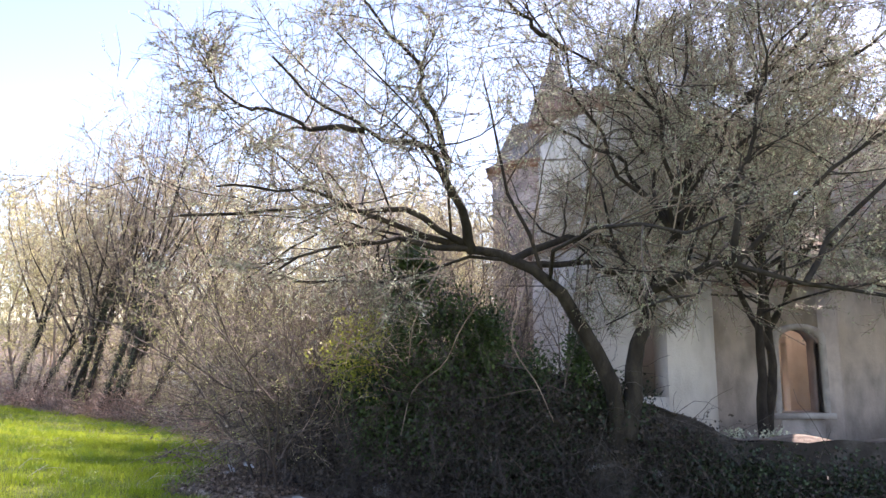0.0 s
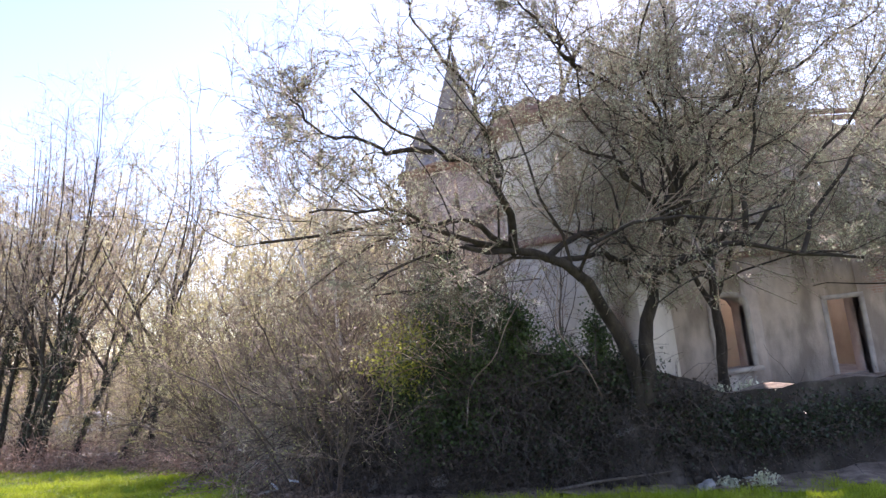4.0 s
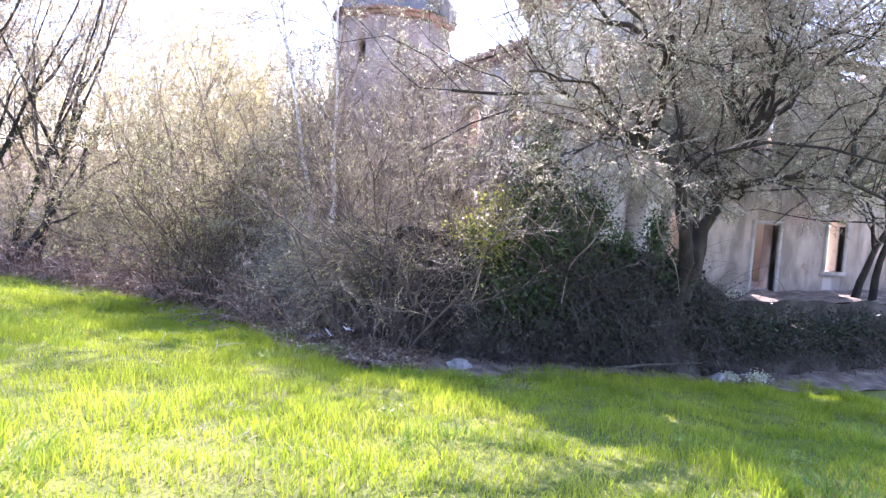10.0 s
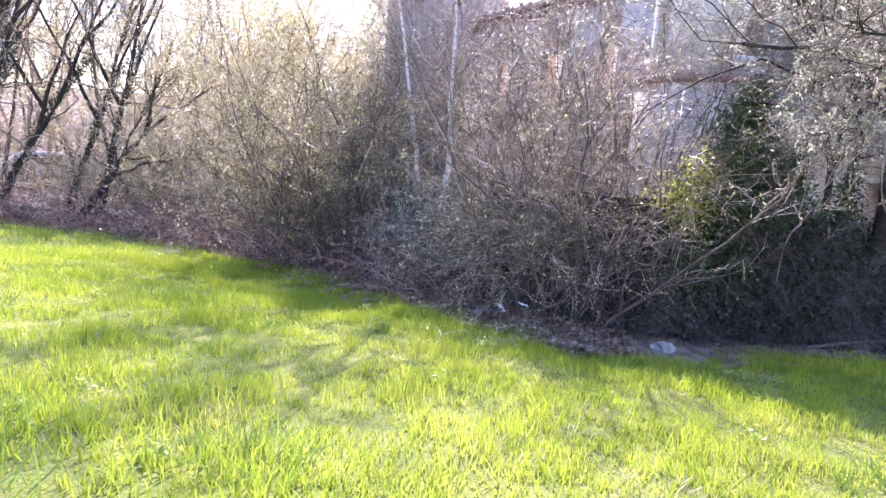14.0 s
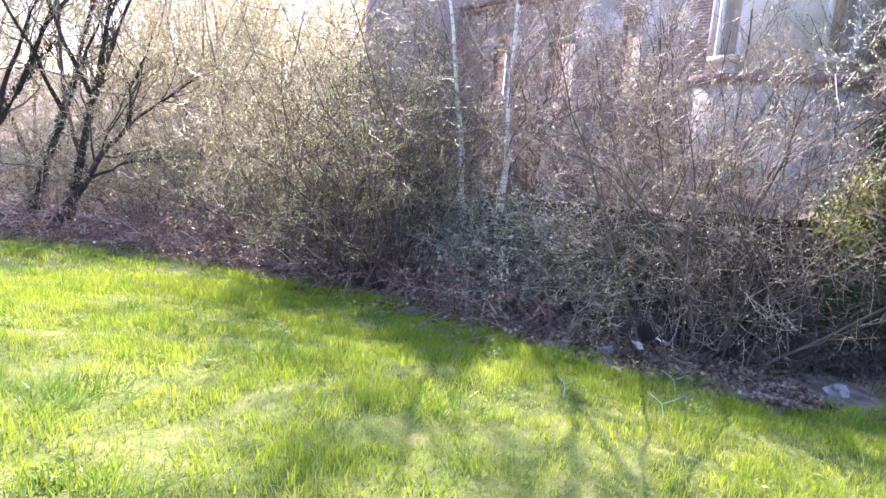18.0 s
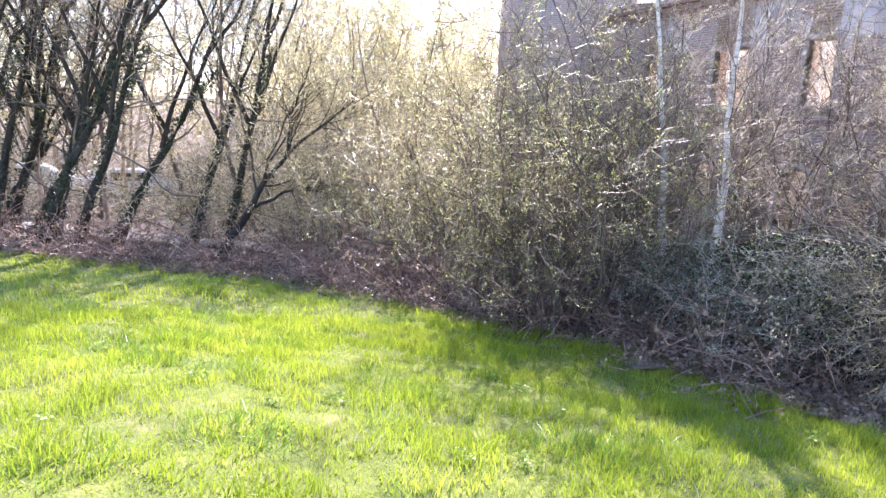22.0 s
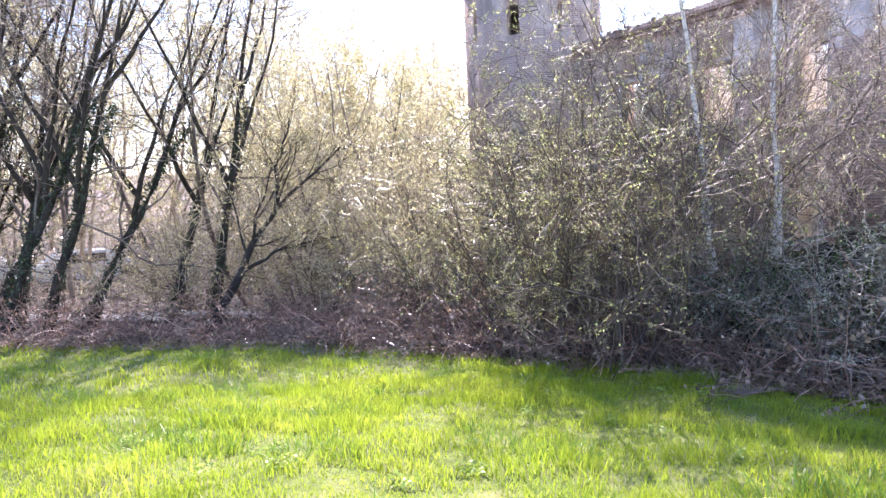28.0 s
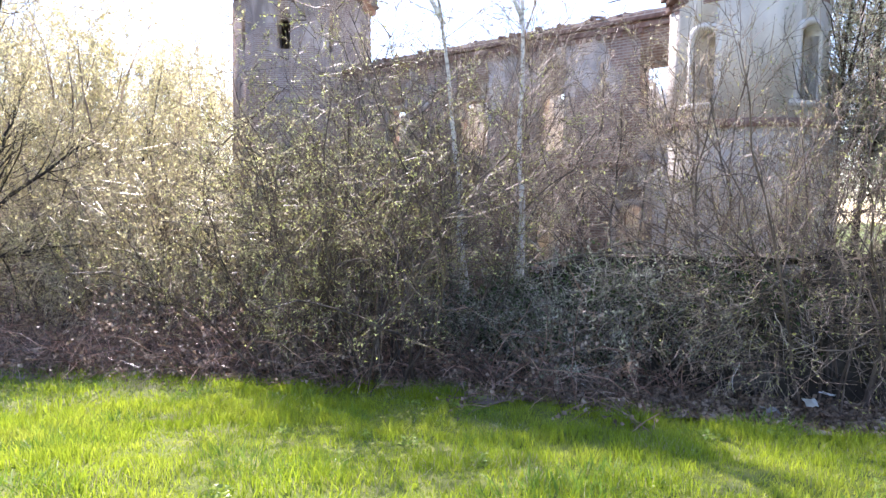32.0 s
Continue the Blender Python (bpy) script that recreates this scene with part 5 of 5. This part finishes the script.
# canopy trees that close the view over the end wall
for k, (x, y, tall, n) in enumerate(((16.5, 8.3, 9.0, 52000), (23.3, 7.9, 8.6, 52000))):
    tree("canopy_tree", "tall twiggy tree in pale young leaf before the end wall", (x, y, TERRACE - 0.2),
         [[(0, 0, 0), (0.1, -0.2, 2.4), (-0.3, -0.5, 5.0), (-0.6, -0.9, tall)], [(0.1, -0.2, 2.2), (-1.3, -0.8, 4.6), (-2.4, -1.4, 7.4)], [(0.1, -0.2, 2.6), (1.2, -0.6, 5.0), (1.9, -0.9, 7.6)], [(0, -0.4, 3.6), (-0.8, -1.8, 5.4), (-1.6, -2.8, 7.6)]],
         [(0.12, 0.03), (0.07, 0.02), (0.07, 0.02), (0.06, 0.02)],
         [dict(per=24, lo=0.2, spread=1.3, ratio=0.5, n=6, thin=0.4), dict(per=13, lo=0.15, spread=1.0, ratio=0.5, n=5), dict(per=5, lo=0.1, spread=0.9, ratio=0.45, n=3)],
         (M_PALELEAF, n, 0.026), M_SHADEBARK, M_BROWNTWIG, 150 + k, "canopy trees before the end wall", lowest=2.4, plain=True)

# undergrowth under the wood's edge
M_STRAWTWIG = material("pale_undergrowth", [(0.44, 0.35, 0.24), (0.64, 0.55, 0.41), (0.80, 0.73, 0.58)], 1.5, 0.5, island=0.45)
under = []
for k in range(3):
    under.append(overhang("undergrowth_shrub", "pale tangled undergrowth of dry arching twigs", (0, 0, -30), 30, (0.6, -0.8), 170 + k, (M_GOLDLEAF, 3600, 0.02), M_STRAWTWIG, long=3.2, wide=1.5, rise=1.7))
g = np.random.default_rng(77)
spots = []
while len(spots) < 20:
    x, y = g.uniform(-9, 12), g.uniform(15, 33)
    e = float(edge_side(x, y))
    if 1.8 < e < 11 and not (-9 < x < 4 and y < 27) and x < -2.0 + (y - 4) * 0.6 and all((x - q[0]) ** 2 + (y - q[1]) ** 2 > 1.6 for q in spots):
        spots.append((x, y))
for k, (x, y) in enumerate(spots):
    m = pose(x, y, float(ground_z(np.array(x), np.array(y))) + 0.75, 0, 0, float(g.uniform(0, 360)))
    if k < 3:
        under[k].matrix_basis = m
    else:
        c = copy_thing(under[k % 3], m)
        c.scale = (1, 1, float(g.uniform(0.9, 1.9)))

# bare sunlit track behind the brambles
M_TRACK = material("trodden_earth", [(0.34, 0.30, 0.25), (0.52, 0.48, 0.41), (0.64, 0.60, 0.53)], 2.5, 1.0, 0.6, 30)
v = []
for x in np.arange(-12, 2.6, 0.5):
    y0 = float(np.interp(x, [-14, -6, -1.9, 1.5, 3.6], [27.5, 23.2, 20.2, 17.9, 15.8]))
    for k in range(5):
        q = y0 + 3.6 + 0.4 * k + 0.2 * math.sin(x * 1.3)
        v.append((x, q, float(ground_z(np.array(x), np.array(q))) + 0.225 + 0.03 * math.sin(k * math.pi / 4)))
idx = np.arange(len(v)).reshape(-1, 5)
tagged(mesh("track", v, np.stack([idx[:-1, :-1], idx[1:, :-1], idx[1:, 1:], idx[:-1, 1:]], -1).reshape(-1, 4), M_TRACK, smooth=True), "pale trodden track behind the bramble strip", "path", kind="structure")

# stones set in the terrace wall
stone_mesh = []
for k in range(4):
    me = bpy.data.meshes.new("stone")
    bm = lump((1, 1, 1), (0, 0, 0), k * 3.3, 0.55, 2)
    bm.to_mesh(me)
    bm.free()
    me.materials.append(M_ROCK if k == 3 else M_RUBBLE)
    stone_mesh.append(me)
gg = random.Random(4)
for k in range(120):
    u = gg.uniform(1.5, 17)
    high = float(np.interp(u, SPAN, TOPS))
    z = gg.uniform(-1.5, high - 0.15)
    x, y, _ = along_terrace(u, z, 0)
    s = new("stone", stone_mesh[3 if gg.random() < 0.12 else gg.randrange(3)])
    s.parent, s.location = retaining, (x, y, z)
    s.rotation_euler, s.scale = (gg.uniform(-0.4, 0.4), gg.uniform(-0.4, 0.4), gg.uniform(0, 6)), (gg.uniform(0.14, 0.36), gg.uniform(0.14, 0.36), gg.uniform(0.10, 0.22))

for x, y, z, size in ((9.95, 4.98, -0.75, (0.34, 0.16, 0.5)), (10.25, 4.98, -1.15, (0.3, 0.16, 0.24)), (10.75, 4.96, -0.85, (0.2, 0.14, 0.42)), (9.55, 5.0, -1.0, (0.24, 0.15, 0.2)), (12.4, 4.95, -1.2, (0.34, 0.18, 0.22)), (8.9, 5.15, -0.95, (0.2, 0.14, 0.34))):
    s = new("stone", stone_mesh[3])
    s.parent, s.location, s.scale = retaining, (x, y, z), size

# loose stones at the foot of the bank
for k, (x, y, s, label) in enumerate(((8.35, 4.25, 0.25, "pale rounded field stone at the grass edge"), (6.75, 6.4, 0.26, "pale stone half sunk in dead leaves"), (7.35, 14.6, 0.30, "pale block of stone under the shrub"), (13.4, 4.2, 0.24, "pale flat stone at the foot of the wall"), (9.7, 5.2, 0.2, "small pale stone below the ivy"), (6.2, 10.6, 0.16, "small pale stone among dead leaves"), (7.0, 7.6, 0.2, "grey stone at the hedge foot"))):
    z = float(ground_z(np.array(x), np.array(y)))
    top = part("field_stone", lump((s * 1.1, s * 0.9, s * 0.6), (0, 0, 0), k + 20, 0.8, 3), M_ROCK, None)
    top.location = (x, y, z + 0.07 + s * 0.1)
    tagged(top, label, "stone")

# fallen wood
def stick(name, label, lines, rad, mat, at, category="branch"):
    top = thing(name, label, category, at)
    for k, l in enumerate(lines):
        v, f = tubes([(line(l, 10), taper(rad * (1 if k == 0 else 0.6), rad * 0.35, 10))], 6)
        mesh("bark" if k == 0 else "side_branch", v, f, mat, top, smooth=True)
    return top


M_PALEWOOD = material("bleached_wood", [(0.50, 0.45, 0.38), (0.66, 0.61, 0.54)], 4, 0.85, 0.4, 30)
stick("fallen_log", "bleached log leaning against the end of the wall", [[(-0.7, 0.5, -0.75), (-0.1, 0.1, -0.2), (0.7, -0.5, 0.25)]], 0.11, M_PALEWOOD, (8.0, 12.0, -0.35), "log")
stick("fallen_branch", "long grey branch lying on top of the brambles", [[(-0.2, 1.6, -0.25), (0, 0, 0.1), (0.1, -1.6, 0.05), (0.3, -2.6, -0.15)], [(0, 0.2, 0.1), (-0.3, -0.6, 0.3), (-0.4, -1.2, 0.2)]], 0.03, M_BARK, (7.75, 9.0, 0.62))
stick("fallen_branch", "brown branch lying at the foot of the bank", [[(-0.9, 0.05, 0.04), (-0.2, 0, 0.08), (0.5, 0.05, 0.05), (1.1, -0.05, 0.06)]], 0.03, M_BARK, (11.9, 4.25, float(ground_z(np.array(11.9), np.array(4.25))) + 0.12))
for k, (x, y) in enumerate(((6.05, 4.7), (4.9, 3.9), (4.4, 4.6))):
    s = 1.0 if k < 2 else 0.6
    stick("grass_twig", "thin bleached twig lying in the grass", [[(0, 0, 0.0), (0.10 * s, 0.12 * s, 0.09), (0.12 * s, 0.30 * s, 0.13)], [(0.10 * s, 0.12 * s, 0.09), (0.28 * s, 0.10 * s, 0.12), (0.44 * s, 0.16 * s, 0.10)]], 0.0045, M_PALEWOOD, (x, y, float(ground_z(np.array(x), np.array(y))) + 0.02), "twig")

# scraps of litter
for k, (x, y, z, tilt) in enumerate(((9.75, 4.55, -1.12, 30), (7.2, 5.9, -0.72, 15), (6.9, 6.0, -0.78, 50), (14.2, 4.3, -1.45, 20))):
    bm = bmesh.new()
    bmesh.ops.create_grid(bm, x_segments=4, y_segments=4, size=0.07)
    for q in bm.verts:
        q.co.z += 0.03 * noise.noise(q.co * 22 + Vector((k, 0, 0)))
    bmesh.ops.solidify(bm, geom=bm.faces[:], thickness=0.003)
    top = part("paper_scrap", bm, M_WHITE, None)
    top.matrix_basis = pose(x, y, z, tilt, 12, 40 * k)
    tagged(top, "crumpled white scrap of paper on the earth", "litter")

# tussocks and straw in the meadow
def tussock(name, label, at, count, height, mat, seed, spread=0.14):
    g = np.random.default_rng(seed)
    a, q = g.uniform(0, 2 * np.pi, count), g.uniform(0, 1, count) ** 0.5
    base = np.stack([np.cos(a) * q * spread, np.sin(a) * q * spread, 0 * a - 0.02], -1)
    way = np.stack([np.cos(a) * q * 0.5, np.sin(a) * q * 0.5, np.ones(count)], -1) + g.normal(0, 0.3, (count, 3))
    p, _ = shoots(base, way, height * g.uniform(0.35, 1.2, count), 4, 0.16, -0.16, 0.01, 0.3, g)
    side = unit(np.cross(p[:, 1] - p[:, 0], g.normal(0, 1, (count, 3)))) * 0.0032
    v = np.stack([p[:, 0] - side, p[:, 0] + side, p[:, 1] + side, p[:, 1] - side, p[:, 2] + side * 0.7, p[:, 2] - side * 0.7, p[:, 3]], 1).reshape(-1, 3)
    k = np.arange(count) * 7
    f = np.concatenate([np.stack([k + i for i in t], -1) for t in ((0, 1, 2), (0, 2, 3), (3, 2, 4), (3, 4, 5), (5, 4, 6))])
    ob = mesh(name, v, f, mat)
    ob.location = at
    return tagged(ob, label, "grass tuft", group="tufts in the meadow", kind="stuff")


M_TUFT = material("dark_tuft", [(0.13, 0.24, 0.025), (0.21, 0.34, 0.04), (0.34, 0.46, 0.08)], 2, 0.5, island=0.3, through_light=0.35)
g = random.Random(12)
tufts = [tussock("grass_tuft", "darker green tuft of taller grass", (0, 0, -30), 230, 0.15, M_TUFT, 201, 0.3), tussock("grass_tuft", "fresh green tuft of taller grass", (0, 0, -30), 150, 0.15, M_GRASS, 202, 0.3), tussock("straw_tuft", "tuft of pale dead grass", (0, 0, -30), 90, 0.13, M_STRAW, 203, 0.28)]
PLACES = [(-1.2, 10.2, 0), (-1.8, 16.4, 0), (-0.2, 16.4, 0), (-0.45, 7.2, 1), (-0.8, 7.6, 2), (0.0, 5.9, 2), (3.4, 10.1, 0), (1.6, 11.7, 0)]
while len(PLACES) < 200:
    x, y = g.uniform(-7, 12), g.uniform(-3.5, 19)
    if float(edge_side(x, y)) < -0.25 and x > np.interp(y, [-5, -1.2, 3.3, 8, 24], [5.4, 2.2, -0.4, -5, -14]):
        PLACES.append((x, y, g.choice((0, 0, 1, 1, 2, 2))))
for k in range(70):
    x, y = g.uniform(-3.5, 4.5), g.uniform(5.5, 17)
    if float(edge_side(x, y)) < -0.3:
        PLACES.append((x, y, g.choice((0, 0, 1, 2, 2, 2))))
for k in range(90):
    s = g.randrange(2, 10)
    t, off = g.random(), g.uniform(-0.35, 0.05)
    (x0, y0), (x1, y1) = EDGE[s], EDGE[s + 1]
    far = math.hypot(x1 - x0, y1 - y0)
    PLACES.append((x0 + (x1 - x0) * t - (y1 - y0) / far * off, y0 + (y1 - y0) * t + (x1 - x0) / far * off, g.choice((0, 1, 1, 2))))
for k, (x, y, w) in enumerate(PLACES):
    m = pose(x, y, float(ground_z(np.array(x), np.array(y))), 0, 0, g.uniform(0, 360))
    s = g.uniform(0.8, 1.25) if w else g.uniform(0.9, 1.7)
    c = copy_thing(tufts[w], m)
    c.scale = (s, s, s * g.uniform(0.8, 1.1))
for k, t in enumerate(tufts):
    x, y = 1.2 + 1.5 * k, 8.5 - k
    t.location = (x, y, float(ground_z(np.array(x), np.array(y))))
# low broad-leaved weeds
M_WEED = material("weed_leaf", [(0.22, 0.33, 0.05), (0.36, 0.46, 0.09), (0.50, 0.56, 0.17)], 3, 0.5, island=0.3, through_light=0.4)
weeds = []
for k in range(3):
    gg = np.random.default_rng(300 + k)
    n = 46
    a, q = gg.uniform(0, 2 * np.pi, n), gg.uniform(0.02, 0.13, n)
    v, f = flecks(np.stack([np.cos(a) * q, np.sin(a) * q, gg.uniform(0.02, 0.09, n)], -1), 0.026, gg, 1.6, 0.5)
    w = mesh("meadow_weed", v, f, M_WEED)
    weeds.append(tagged(w, "low broad-leaved weed growing in the grass", "weed", group="weeds in the meadow", kind="stuff"))
for k in range(70):
    while True:
        x, y = g.uniform(-5, 10), g.uniform(-3, 16)
        if float(edge_side(x, y)) < -0.2 and x > np.interp(y, [-5, -1.2, 3.3, 8, 24], [5.4, 2.2, -0.4, -5, -14]):
            break
    m = pose(x, y, float(ground_z(np.array(x), np.array(y))), 0, 0, g.uniform(0, 360))
    if k < 3:
        weeds[k].matrix_basis = m
    else:
        copy_thing(weeds[k % 3], m)
blades("dead_grass", 34000, (-5, 14, -4.6, 18), 0.10, 0.004, M_STRAW, "pale dead blades among the green grass", lambda x, y, g: (edge_side(x, y) < 0.2) & (x > np.interp(y, [-5, -1.2, 3.3, 8, 24], [4.2, 0.8, -2.0, -6, -16])) & (np.sin(x * 1.7 + np.sin(y)) * np.sin(y * 1.3 + 2) > 0.25), 15, 0.9)

# dead leaves along the meadow's edge
g2 = np.random.default_rng(33)
n = 26000
t = g2.uniform(0, 1, n)
seg = g2.integers(2, 11, n)
base = EDGE[seg] + (EDGE[seg + 1] - EDGE[seg]) * t[:, None]
d = EDGE[seg + 1] - EDGE[seg]
nrm = np.stack([-d[:, 1], d[:, 0]], -1) / np.linalg.norm(d, axis=1, keepdims=True)
xy = base + nrm * (g2.uniform(-0.25, 1.8, n) * g2.uniform(0.3, 1, n))[:, None]
z = ground_z(xy[:, 0], xy[:, 1]) + 0.03 + 0.12 * np.clip(edge_side(xy[:, 0], xy[:, 1]), 0, 1) + g2.uniform(0, 0.06, n)
v, f = flecks(np.concatenate([xy, z[:, None]], 1), 0.045, g2, 1.3, 0.75)
tagged(mesh("dead_leaves", v, f, M_DEADLEAF), "brown dead leaves strewn along the hedge foot", "leaves", kind="stuff")

# pale parked car glimpsed far behind the trunks
car = thing("parked_car", "small white car parked behind the trees", "car", (-5.4, 38.0, -1.95))
bm = bmesh.new()
prof = [(-2.0, 0.25), (2.0, 0.25), (2.05, 0.75), (1.2, 0.95), (0.6, 1.42), (-1.2, 1.45), (-1.95, 0.95)]
sides = [[bm.verts.new((x, y, z)) for x, z in prof] for y in (-0.8, 0.8)]
bm.faces.new(sides[0][::-1])
bm.faces.new(sides[1])
for k in range(7):
    bm.faces.new((sides[0][k], sides[0][(k + 1) % 7], sides[1][(k + 1) % 7], sides[1][k]))
bmesh.ops.bevel(bm, geom=bm.edges[:], offset=0.07, segments=2, affect="EDGES")
part("body", bm, M_WHITE, car)
M_GLASS = material("car_glass", [(0.02, 0.025, 0.03), (0.04, 0.045, 0.05)], 2, 0.08)
M_TYRE = material("tyre_rubber", [(0.02, 0.02, 0.02), (0.04, 0.04, 0.04)], 4, 0.9)
part("side_window", box((1.5, 0.02, 0.36), (-0.3, -0.805, 1.14), bevel=0.008), M_GLASS, car)
for x in (-1.25, 1.3):
    for y in (-0.74, 0.74):
        bm = bmesh.new()
        bmesh.ops.create_cone(bm, cap_ends=True, segments=20, radius1=0.31, radius2=0.31, depth=0.2, matrix=pose(x, y, 0.31, 90, 0, 0))
        bmesh.ops.bevel(bm, geom=bm.edges[:], offset=0.03, segments=1, affect="EDGES")
        part("wheel", bm, M_TYRE, car)
M_BLUE = material("blue_plastic", [(0.03, 0.08, 0.22), (0.05, 0.13, 0.34)], 3, 0.4)
bm = bmesh.new()
bmesh.ops.create_cone(bm, cap_ends=True, segments=24, radius1=0.32, radius2=0.30, depth=0.95)
bmesh.ops.bevel(bm, geom=bm.edges[:], offset=0.04, segments=2, affect="EDGES")
barrel = part("plastic_barrel", bm, M_BLUE, None)
barrel.location = (-2.6, 36.0, -1.42)
tagged(barrel, "blue plastic barrel standing among the trees", "barrel")
copy_thing(car, pose(-1.2, 36.2, -1.95, 0, 0, 8))
